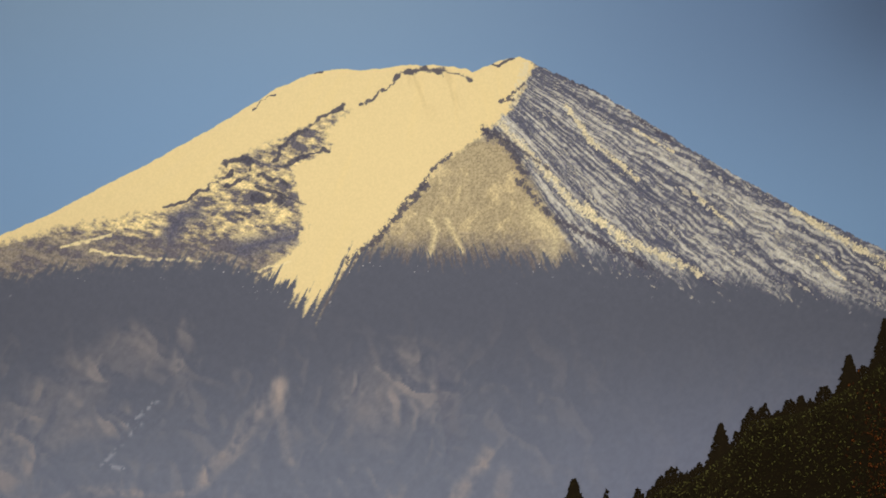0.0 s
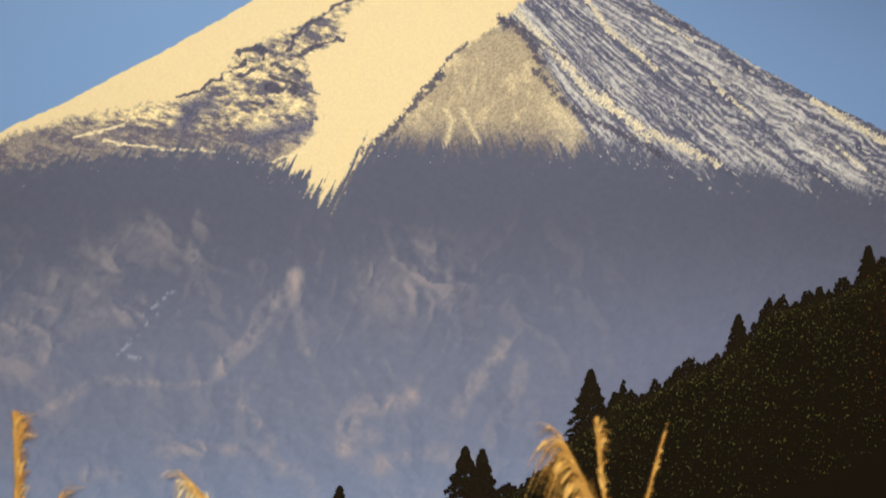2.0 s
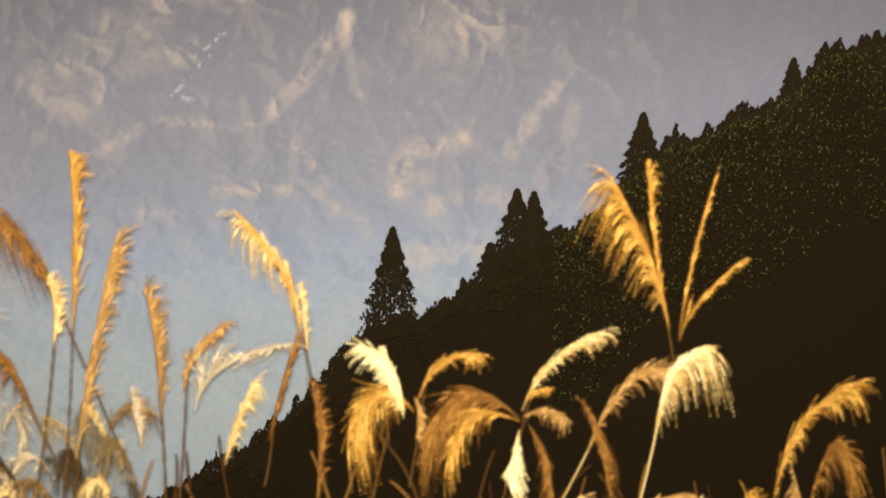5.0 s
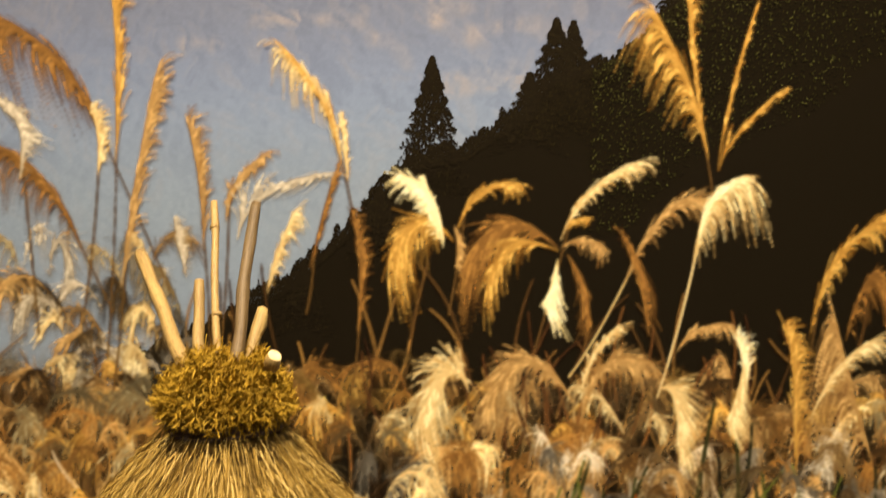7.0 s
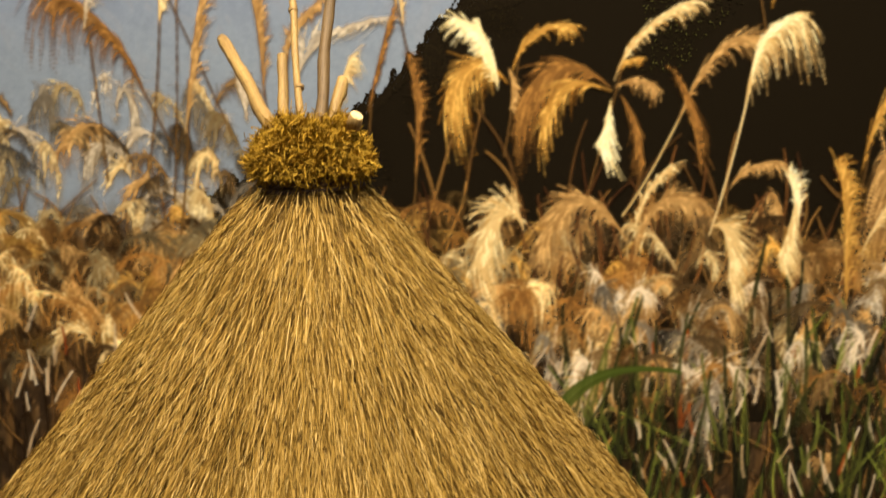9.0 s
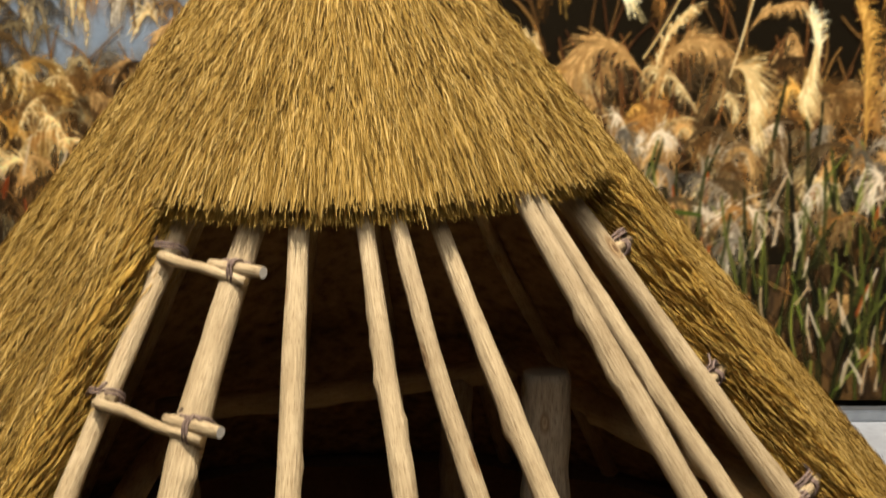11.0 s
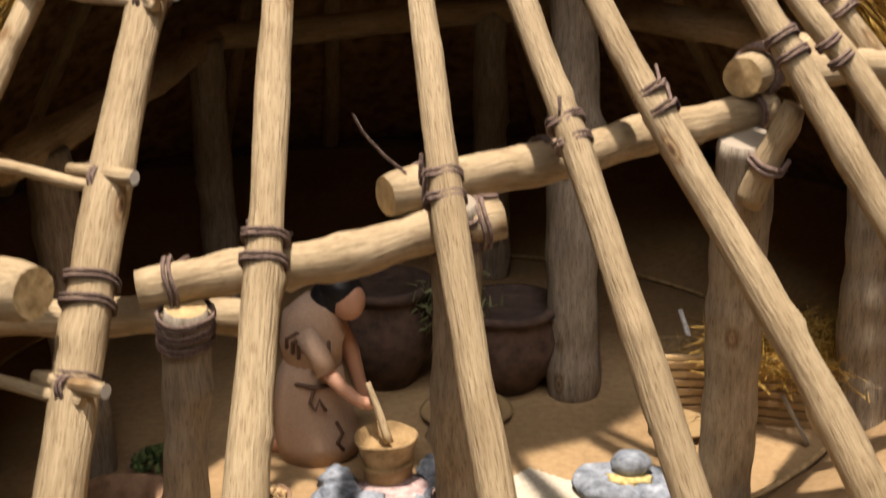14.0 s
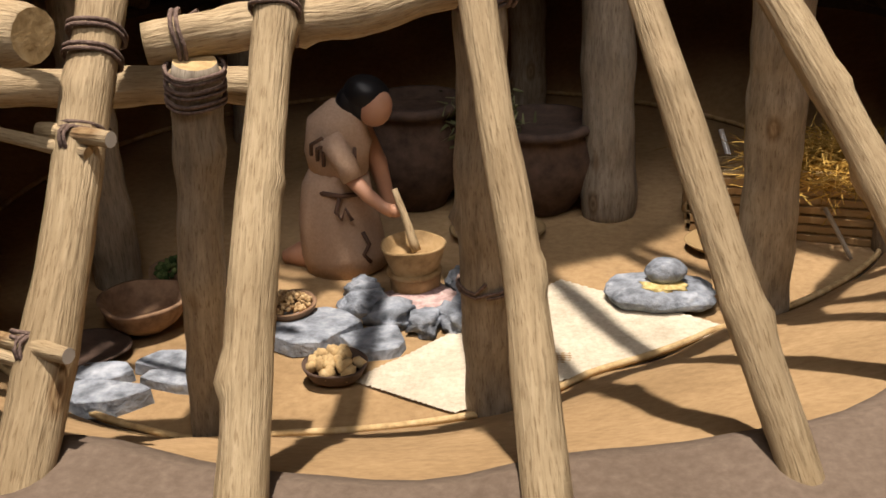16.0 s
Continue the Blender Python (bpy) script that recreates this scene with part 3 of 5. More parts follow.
def arcs(p0, p1, p2, n=46):
    """Bowed lines through start, crown and end points, arrays of (k, 2)."""
    t = np.linspace(0, 1, n)[None, :, None]
    return p0[:, None] * (1 - t) ** 2 + p1[:, None] * 2 * t * (1 - t) + p2[:, None] * t * t


def tones(dark, light, k, lean=0.0):
    f = np.clip(rng.beta(1.6, 1.9, k) + lean, 0, 1)[:, None]
    return np.array(dark, float) * (1 - f) + np.array(light, float) * f


HUES = {"gold": ((132, 82, 26), (246, 196, 104)), "pale": ((196, 146, 78), (255, 236, 178)), "brown": ((78, 48, 20), (186, 132, 66)), "tan": ((118, 80, 38), (230, 184, 116)),
        "cream": ((246, 214, 140), (255, 246, 206)), "silver": ((150, 128, 100), (238, 222, 190))}


def plume(neck, crown, tip_a, tip_b, hue, racemes=12, width=1.5, foot=None, fuzz=5.0, stem_hue=(96, 68, 34), opacity=2.0, shine=1.0):
    """A plume: soft feathery racemes from the neck over the crown to ends between two tips, and a stem."""
    neck, crown, tip_a, tip_b = [np.array(p, float) for p in (neck, crown, tip_a, tip_b)]
    if foot:
        s = arcs(np.array([foot], float), (np.array([foot], float) + neck) / 2 + 6, np.array([neck * 0.6 + crown * 0.4]), 90)
        lay(s, np.full(s.shape[:2], 2.6), np.array([stem_hue], float), 3.0)
    k = racemes * 13
    size = np.hypot(*(crown - neck)) + np.hypot(*(tip_a - crown))
    f = rng.random((k, 1)) ** 0.85 * 0.92
    spine = neck * (1 - f) ** 2 + (1.4 * crown - 0.2 * neck - 0.2 * tip_a) * 2 * f * (1 - f) + tip_a * f * f
    tangent = (1.4 * crown - 1.2 * neck - 0.2 * tip_a) * (1 - f) + (1.2 * tip_a - 1.4 * crown + 0.2 * neck) * f
    tangent = tangent / np.maximum(np.linalg.norm(tangent, axis=1)[:, None], 1e-6)
    hang = (tip_b - tip_a) * rng.random((k, 1)) ** 1.2 * (0.4 + 0.65 * f)
    reach = size * rng.uniform(0.2, 0.55, (k, 1)) * (1.15 - 0.55 * f)
    knot = np.repeat(rng.normal(0, fuzz * 0.7, (racemes, 2)), 13, 0)
    mid = spine + tangent * reach * 0.6 + knot * 0.5 + rng.normal(0, fuzz * 0.35, (k, 2))
    end = spine + tangent * reach * 0.9 + hang + knot + rng.normal(0, fuzz * 0.8, (k, 2)) + (0, 0.06 * size)
    paths = arcs(spine + rng.normal(0, 0.9, (k, 2)), mid, end, 34)
    along = np.linspace(0, 1, paths.shape[1])[None]
    w = width * (0.6 + 0.7 * along * (1 - 0.8 * along ** 3)) * rng.uniform(0.4, 1.4, (k, 1)) * rng.uniform(0.1, 1.9, paths.shape[:2])
    lay(paths, w, tones(*HUES[hue], k) * shine, opacity * 0.6)
    flecks = paths[rng.random(k) < 0.22, 20:26]
    if len(flecks):
        lay(flecks, np.full(flecks.shape[:2], 1.6), tones(*HUES[hue], len(flecks), 0.35) * min(1.06, shine * 1.12), 2.2)


def clump(n, p_range, q_range, size, hues, fuzz=6.0, droop=1.0):
    """Plumes crowding one another, each fanning over to one side."""
    spots = sorted(((rng.uniform(*p_range), rng.uniform(*q_range)) for _ in range(n)), key=lambda s: s[1])
    for p, q in spots:
        s, side = size * rng.uniform(0.65, 1.4), rng.choice((-1, 1))
        lean = side * rng.uniform(0.15, 0.8) * s
        crown = (p + 0.4 * lean, q - 0.55 * s)
        plume((p, q), crown, (p + lean, q - rng.uniform(0.2, 0.75) * s), (p + lean * rng.uniform(0.4, 1.3), q + droop * rng.uniform(-0.1, 0.5) * s), hues[int(rng.integers(len(hues)))],
              int(rng.integers(4, 9)), 1.2, None, fuzz, opacity=rng.uniform(1.0, 2.4), shine=rng.choice((0.36, 0.52, 0.72, 0.9, 1.05)) * (1.0 if q < 790 else 1.2))


def straps(n, p_range, q_range, length, width, dark, light, tilt=0.4, bow=0.18, opacity=2.4):
    """Long blades, dark to light."""
    foot = np.stack([rng.uniform(*p_range, n), rng.uniform(*q_range, n)], 1)
    a, ln = rng.normal(0, tilt, n), length * rng.uniform(0.4, 1.4, n)
    tip = foot + np.stack([np.sin(a) * ln, -np.cos(a) * ln], 1)
    mid = (foot + tip) / 2 + np.stack([np.cos(a), np.sin(a)], 1) * (rng.normal(0, bow, n) * ln)[:, None]
    col = tones(dark, light, n)
    for k in range(n):
        m = int(5 + ln[k] * 0.9)
        ribs = max(2, int(width / 1.6))
        off = np.linspace(-0.5, 0.5, ribs)[:, None] * np.array([[np.cos(a[k]), np.sin(a[k])]]) * width * rng.uniform(0.5, 1.3)
        paths = arcs(foot[k] + off, mid[k] + off, tip[k] + off * 0.1, m)
        lay(paths, 1.7 * rng.uniform(0.2, 1.8, paths.shape[:2]), np.repeat(col[k:k + 1], ribs, 0) * rng.uniform(0.85, 1.1, (ribs, 1)), opacity)


# the dim thicket, then row upon row towards the front
straps(260, (-240, 1760), (900, 1360), 190, 6, (22, 14, 8), (74, 50, 24), opacity=1.6)
straps(330, (-240, 1760), (660, 1340), 150, 3, (60, 38, 18), (176, 128, 66), 0.5)
clump(60, (-230, 330), (470, 720), 110, ("silver", "pale", "tan"), 7)
clump(150, (-230, 1760), (700, 830), 105, ("brown", "brown", "tan", "gold"), 7)
straps(60, (600, 1760), (700, 900), 150, 3, (50, 28, 14), (130, 84, 42), 0.25)
clump(150, (-230, 1760), (740, 960), 115, ("tan", "brown", "gold", "pale"), 8)
clump(80, (640, 1760), (820, 1010), 120, ("tan", "silver", "brown", "pale"), 8, 1.6)
clump(60, (-230, 420), (760, 1100), 110, ("tan", "brown", "pale"), 8)
clump(46, (640, 1760), (960, 1330), 85, ("brown", "tan"), 6, 1.4)
straps(120, (900, 1760), (1000, 1360), 210, 8, (16, 15, 8), (50, 50, 20), 0.2, 0.06)
straps(110, (900, 1760), (960, 1360), 130, 4, (52, 62, 20), (150, 156, 66), 0.3, 0.06)
straps(130, (780, 1760), (900, 1350), 60, 3.4, (196, 160, 116), (250, 230, 194), 0.3, 0.05, 2.0)
straps(80, (-240, 420), (860, 1340), 60, 3.4, (190, 154, 110), (250, 232, 198), 0.35, 0.05, 2.0)
straps(26, (700, 1760), (920, 1340), 50, 6, (120, 48, 16), (206, 98, 40), 0.25, 0.05, 1.6)
straps(14, (-240, 300), (900, 1340), 44, 5, (120, 52, 22), (196, 102, 54), 0.3, 0.05, 1.6)
clump(46, (880, 1760), (860, 1080), 120, ("silver", "brown", "tan"), 12, 2.2)
straps(70, (900, 1760), (1040, 1360), 150, 5, (30, 32, 12), (96, 98, 40), 0.25, 0.06, 1.8)
plume((1560, 830), (1500, 640), (1480, 560), (1440, 820), "tan", 16, 1.5)
arch = arcs(np.array([[888.0, 1060]]) + np.linspace(-9, 9, 9)[:, None], np.array([[940.0, 930]]) + np.linspace(-7, 7, 9)[:, None], np.array([[1120.0, 962]]) + np.linspace(-2, 2, 9)[:, None], 120)
lay(arch, np.full(arch.shape[:2], 2.2), tones((50, 62, 18), (84, 98, 36), 9), 2.5)

# plumes that stand clear of the thicket
for spec in (
    ((208, 300), (214, 90), (198, -60), (238, -40), "gold", 10, 1.6, (190, 640), 5), ((200, 285), (120, 110), (-20, 40), (90, 268), "brown", 20, 1.3, (300, 520), 4),
    ((150, 460), (90, 320), (-30, 255), (-10, 420), "brown", 18, 1.3, (200, 560), 4), ((215, 520), (245, 310), (278, 150), (316, 180), "tan", 12, 1.7, (200, 700), 5),
    ((40, 330), (50, 230), (5, 190), (80, 260), "silver", 12, 1.5, (70, 600), 6), ((176, 320), (182, 250), (165, 205), (200, 215), "pale", 8, 1.5, (150, 560), 5),
    ((604, 312), (578, 180), (490, 88), (516, 205), "pale", 12, 1.3, (626, 410), 4), ((600, 300), (575, 190), (500, 95), (530, 140), "gold", 5, 1.2, None, 2), ((612, 330), (606, 250), (600, 220), (614, 230), "pale", 6, 1.3, None, 3),
    ((360, 450), (355, 320), (334, 230), (372, 240), "tan", 10, 1.5, (370, 620), 4), ((400, 400), (412, 330), (470, 278), (452, 318), "tan", 10, 1.4, (390, 620), 4), ((420, 430), (450, 350), (580, 310), (480, 350), "silver", 8, 1.2, None, 4),
    ((548, 480), (565, 400), (590, 312), (598, 318), "brown", 8, 1.4, (540, 560), 2), ((470, 530), (490, 450), (520, 380), (530, 430), "pale", 10, 1.4, None, 5), ((330, 500), (320, 440), (310, 400), (340, 420), "silver", 8, 1.4, None, 5),
    ((1246, 284), (1214, 150), (1136, 10), (1100, 150), "gold", 16, 1.2, (1262, 400), 4), ((1240, 270), (1215, 110), (1205, 5), (1230, 20), "gold", 8, 1.4, None, 3), ((1262, 300), (1285, 150), (1318, 28), (1312, 50), "gold", 5, 1.2, None, 2),
    ((1264, 300), (1290, 235), (1378, 150), (1370, 165), "gold", 5, 1.3, None, 2),
    ((800, 430), (745, 380), (688, 450), (736, 590), "gold", 18, 1.5, None, 5), ((782, 440), (764, 352), (716, 318), (698, 360), "cream", 11, 2.0, None, 6), ((776, 430), (762, 370), (746, 322), (712, 350), "cream", 9, 2.0, None, 5), ((806, 410), (836, 340), (904, 326), (896, 352), "gold", 9, 1.4, (792, 560), 3),
    ((800, 400), (810, 430), (806, 470), (826, 470), "tan", 8, 1.4, None, 4), ((988, 425), (1030, 338), (1122, 286), (1124, 318), "pale", 9, 1.5, (940, 640), 3), ((1000, 410), (1010, 390), (1040, 385), (1030, 398), "gold", 6, 1.3, None, 3),
    ((985, 440), (900, 380), (832, 450), (838, 580), "brown", 22, 1.4, None, 4), ((985, 445), (905, 420), (860, 500), (880, 570), "gold", 10, 1.3, None, 4), ((985, 440), (1020, 420), (1064, 434), (1052, 470), "tan", 7, 1.3, None, 3),
    ((984, 460), (976, 510), (966, 528), (1002, 592), "cream", 9, 2.0, None, 5), ((1000, 450), (1030, 500), (1040, 560), (1020, 590), "brown", 8, 1.3, None, 4),
    ((1100, 510), (1160, 370), (1238, 352), (1246, 400), "tan", 12, 1.4, (1008, 668), 3, (206, 176, 116)), ((1224, 470), (1246, 356), (1312, 312), (1326, 440), "pale", 13, 1.5, (1166, 704), 4, (236, 206, 146)), ((1232, 430), (1248, 350), (1296, 318), (1312, 330), "cream", 6, 1.4, None, 3),
    ((1150, 600), (1130, 480), (1102, 420), (1172, 560), "brown", 12, 1.5, None, 4), ((1434, 600), (1474, 440), (1572, 376), (1572, 450), "gold", 12, 1.5, (1420, 720), 4), ((1500, 600), (1530, 480), (1560, 500), (1580, 620), "brown", 12, 1.4, None, 4),
    ((1326, 690), (1322, 640), (1304, 590), (1344, 590), "cream", 9, 2.0, None, 4), ((1322, 640), (1310, 700), (1298, 740), (1340, 790), "pale", 14, 1.5, None, 5), ((1420, 840), (1412, 650), (1398, 598), (1444, 630), "gold", 18, 1.7, None, 6),
    ((1030, 700), (1050, 620), (1096, 580), (1080, 610), "pale", 10, 1.6, None, 4), ((1200, 620), (1230, 580), (1284, 570), (1280, 600), "tan", 10, 1.3, None, 4), ((1440, 750), (1480, 650), (1545, 600), (1560, 640), "pale", 9, 1.4, None, 4),
    ((632, 600), (640, 470), (624, 395), (656, 420), "brown", 10, 1.5, (620, 700), 5), ((830, 700), (800, 640), (735, 760), (800, 860), "pale", 20, 1.6, None, 6), ((1170, 690), (1200, 690), (1210, 800), (1250, 860), "pale", 16, 1.6, None, 6),
    ((1020, 720), (940, 620), (870, 700), (900, 790), "tan", 20, 1.4, None, 5), ((1030, 760), (1060, 640), (1140, 640), (1130, 720), "tan", 18, 1.4, None, 5)):
    plume(*spec)

wet = ink * veil[..., None]
for axis in (0, 1):
    wet = 0.25 * np.roll(wet, 1, axis) + 0.5 * wet + 0.25 * np.roll(wet, -1, axis)
    veil = 0.25 * np.roll(veil, 1, axis) + 0.5 * veil + 0.25 * np.roll(veil, -1, axis)
ink = wet / np.maximum(veil, 1e-6)[..., None]
lin_ink = np.clip(ink, 0, 255) / 255
lin_ink = np.where(lin_ink > 0.04, ((lin_ink + 0.055) / 1.055) ** 2.4, lin_ink / 12.92)
gu, gv = np.meshgrid(np.linspace(RU0, RU1, RNU), np.linspace(RV0, RV1, RNV))
idx = np.arange(RNU * RNV).reshape(RNV, RNU)
faces = np.stack([idx[:-1, :-1], idx[:-1, 1:], idx[1:, 1:], idx[1:, :-1]], -1).reshape(-1, 4)
faces = faces[veil.ravel()[faces].max(1) > 0.02]
n_reed = Nodes("printed_reed_film", 0.6, spec=0.05)
at_reed = n_reed.add("ShaderNodeVertexColor")
at_reed.layer_name = "print"
n_reed.colour(at_reed.outputs["Color"])
n_reed.link(at_reed.outputs["Alpha"], n_reed.bsdf.inputs["Alpha"])
reeds = fibre_mesh("printed_silver_grass", np.stack([gu, np.full(gu.shape, MY - 0.0075), gv], -1).reshape(-1, 3), faces, n_reed.mat, mural, "blurred golden silver grass printed in the foreground")
attr = reeds.data.color_attributes.new("print", "FLOAT_COLOR", "POINT")
attr.data.foreach_set("color", np.concatenate([lin_ink.reshape(-1, 3), veil.reshape(-1, 1)], 1).astype(np.float32).ravel())

mural.location.z -= 0.056

# ---- the model dwelling ----
AX, AY = -0.109, 0.65
SLOPE = 0.84


def on_cone(ang, r, z):
    """A point round the roof's axis; 0 degrees faces the visitor, positive towards +x."""
    a = radians(ang)
    return Vector((AX + r * math.sin(a), AY - r * math.cos(a), z))


def rafter_r(z):
    return 0.205 + SLOPE * (0.685 - z)


def thatch_r(z):
    return 0.192 + 0.84 * (0.745 - z)


def log(name, p0, p1, r0, r1, parent, material=None, seed=0, bow=0.004, knots=3, sides=14, cut=None, label="", rough=0.09, via=()):
    """A peeled branch from p0 to p1 with slight bends, knots and cut ends."""
    p0, p1 = Vector(p0), Vector(p1)
    rnd = random.Random(seed)
    axis = (p1 - p0)
    length = axis.length
    axis.normalize()
    sx = axis.orthogonal().normalized()
    sy = axis.cross(sx)
    n = max(6, int(length / 0.006))
    ph = [rnd.uniform(0, 6.28) for _ in range(6)]
    spots = [(rnd.uniform(0.08, 0.92), rnd.uniform(0, 6.28), rnd.uniform(0.2, 0.42)) for _ in range(knots)]
    verts = []
    stops = [p0, *[Vector(v) for v in via], p1]
    runs = [0.0]
    for a, b in zip(stops[:-1], stops[1:]):
        runs.append(runs[-1] + (b - a).length)
    for i in range(n + 1):
        f = i / n
        base = p0 + axis * length * f
        if via:
            d = f * runs[-1]
            k = max(j for j in range(len(runs) - 1) if runs[j] <= d + 1e-9)
            w = (d - runs[k]) / (runs[k + 1] - runs[k])
            q0, q1, q2, q3 = stops[max(k - 1, 0)], stops[k], stops[k + 1], stops[min(k + 2, len(stops) - 1)]
            base = 0.5 * (2 * q1 + (q2 - q0) * w + (2 * q0 - 5 * q1 + 4 * q2 - q3) * w * w + (3 * q1 - q0 - 3 * q2 + q3) * w ** 3)
        env = math.sin(math.pi * f)
        off = sx * bow * env * (math.sin(5 * f + ph[0]) + 0.5 * math.sin(13 * f + ph[1])) + sy * bow * env * (math.sin(4 * f + ph[2]) + 0.5 * math.sin(11 * f + ph[3]))
        rad = (r0 + (r1 - r0) * f) * (1 + 0.04 * math.sin(21 * f + ph[4]) + 0.03 * math.sin(47 * f + ph[5]))
        if i in (0, n):
            rad *= 0.9
        for k in range(sides):
            a = math.tau * k / sides
            g = 1 + rough * (noise.noise(Vector((math.cos(a) * 2, math.sin(a) * 2, f * length * 45 + seed * 7))))
            for kf, ka, kh in spots:
                da = (a - ka + math.pi) % math.tau - math.pi
                g += kh * math.exp(-((f - kf) * length / 0.0055) ** 2 - (da / 0.5) ** 2)
            verts.append(base + off + (sx * math.cos(a) + sy * math.sin(a)) * rad * g)
    faces, loops = [], []
    for i in range(n):
        for k in range(sides):
            k2 = (k + 1) % sides
            faces.append((i * sides + k, i * sides + k2, (i + 1) * sides + k2, (i + 1) * sides + k))
            for a, b in ((k, i), (k + 1, i), (k + 1, i + 1), (k, i + 1)):
                loops.append((a * math.tau / sides * r0 + seed * 0.37, b * length / n + seed * 0.61))
    caps = [tuple(reversed(range(sides))), tuple(range(n * sides, (n + 1) * sides))]
    for c in caps:
        faces.append(c)
        loops += [(0.3, 0.3)] * sides
    ob = part(name, (verts, [], faces), [material or WOOD, cut or WOOD_CUT], parent, label)
    me = ob.data
    layer = me.uv_layers.new(name="UVMap")
    layer.data.foreach_set("uv", [c for l in loops for c in l])
    smooth = [True] * (len(faces) - 2) + [False, False]
    me.polygons.foreach_set("use_smooth", smooth)
    me.polygons.foreach_set("material_index", [0] * (len(faces) - 2) + [1, 1])
    return ob


def cord(name, points, r, parent, closed=False, material=None, sides=6):
    """A cord swept along points."""
    pts = [Vector(p) for p in points]
    verts, faces = [], []
    n = len(pts)
    for i, p in enumerate(pts):
        d = (pts[(i + 1) % n] - pts[i - 1]) if closed or 0 < i < n - 1 else (pts[min(i + 1, n - 1)] - pts[max(i - 1, 0)])
        d.normalize()
        s = d.cross(Vector((0.31, 0.42, 0.85))).normalized()
        t = d.cross(s)
        for k in range(sides):
            a = math.tau * k / sides
            verts.append(p + (s * math.cos(a) + t * math.sin(a)) * r)
    for i in range(n if closed else n - 1):
        for k in range(sides):
            k2, j = (k + 1) % sides, (i + 1) % n
            faces.append((i * sides + k, i * sides + k2, j * sides + k2, j * sides + k))
    return part(name, (verts, [], faces), material or ROPE, parent, smooth=True)


def lashing(parent, centre, axis, radius, wraps=2, gap=0.006, r=0.0016, seed=0):
    """Cord wound round a stick, a little unevenly, with a crossing turn."""
    axis = Vector(axis).normalized()
    s = axis.orthogonal().normalized()
    t = axis.cross(s)
    rnd = random.Random(seed)
    pts = []
    turns = wraps * 2
    for i in range(turns * 16 + 1):
        f = i / (turns * 16)
        a = f * turns * math.tau + seed
        lay = (int(f * turns) % 2) * 2.4 * r
        pitch = ((int(f * turns) // 2) - (wraps - 1) / 2) * gap * 2.2
        pts.append(Vector(centre) + axis * (pitch + lay + 0.0006 * math.sin(3 * a)) + (s * math.cos(a) + t * math.sin(a)) * (radius + r * 0.7 + 0.0008 * math.sin(2 * a + seed)))
    return cord("lashing", pts, r, parent)


dwelling = thing("pit_dwelling_model", "model pit dwelling, cut-open golden thatched cone roof, pale log frame", "model house", at=(AX, AY, 0.29))

# front rafters: (height, angle) from foot to eave, radii at foot and top, where a cord ties them, how far they stand out
RAFTERS = (
    (((0.295, -26.6), (0.535, -26.6), (0.595, -27.3), (0.655, -28.1), (0.705, -28.5)), 0.0066, 0.0075, 0, 0.0),
    (((0.295, -8.7), (0.355, -9.2), (0.415, -10.3), (0.475, -11.5), (0.535, -12.6), (0.595, -13.4), (0.655, -13.3), (0.705, -12.5)), 0.0123, 0.0091, 0.432, 0.003),
    (((0.295, 1.1), (0.355, 0.8), (0.415, 0.7), (0.475, 0.5), (0.535, 0.0), (0.595, -0.5), (0.655, -1.3), (0.705, -2.2)), 0.0105, 0.0061, 0.452, 0.01),
    (((0.295, 12.9), (0.355, 13.0), (0.415, 12.4), (0.475, 12.0), (0.535, 11.8), (0.595, 11.4), (0.655, 10.4), (0.705, 9.7)), 0.0094, 0.0055, 0.474, 0.015),
    (((0.295, 23.1), (0.355, 22.6), (0.415, 22.2), (0.475, 21.7), (0.535, 20.7), (0.595, 19.2), (0.655, 17.5), (0.705, 16.1)), 0.0092, 0.0052, 0.492, 0.015),
    (((0.295, 33.6), (0.355, 33.6), (0.415, 32.7), (0.475, 31.0), (0.535, 29.0), (0.595, 27.3), (0.655, 26.0), (0.705, 24.8)), 0.0104, 0.0054, 0.497, 0.0),
    (((0.295, 43.4), (0.415, 43.4), (0.475, 43.3), (0.535, 42.9), (0.595, 42.3), (0.655, 41.5), (0.705, 40.6)), 0.0098, 0.0069, 0.517, 0.025),
    (((0.295, 49.7), (0.475, 49.7), (0.535, 48.4), (0.595, 46.9), (0.655, 45.5), (0.705, 44.3)), 0.0092, 0.0047, 0.511, 0.025),
    (((0.295, 63.9), (0.475, 63.9), (0.535, 63.7), (0.595, 63.3), (0.655, 62.9), (0.705, 62.6)), 0.0094, 0.0072, 0.525, 0.0),
)


def rafter_line(a0, a1, inset):
    low, high = on_cone(a0, rafter_r(0.295) - inset, 0.295), on_cone(a1, rafter_r(0.717) - inset, 0.717)
    return low, high


for i, (line, r0, r1, tie, proud) in enumerate(RAFTERS):
    pts = [on_cone(a, rafter_r(z) + proud, z) for z, a in line]
    foot = pts[0] - (pts[1] - pts[0]).normalized() * 0.03
    top = pts[-1] + (pts[-1] - pts[-2]).normalized() * 0.14
    ob = log("rafter", foot, top, r0 * 0.99, r1 * 0.86, dwelling, seed=i + 3, knots=8, via=pts[1:], bow=0.0012)
    if tie:
        k = next(j for j in range(1, len(line)) if line[j][0] >= tie)
        f = (tie - line[k - 1][0]) / (line[k][0] - line[k - 1][0])
        d = pts[k] - pts[k - 1]
        share = (tie - 0.29) / 0.42
        lashing(ob, pts[k - 1] + d * f, d, (r0 + (r1 - r0) * share) * 1.05, 2, 0.0052, 0.00105, i)
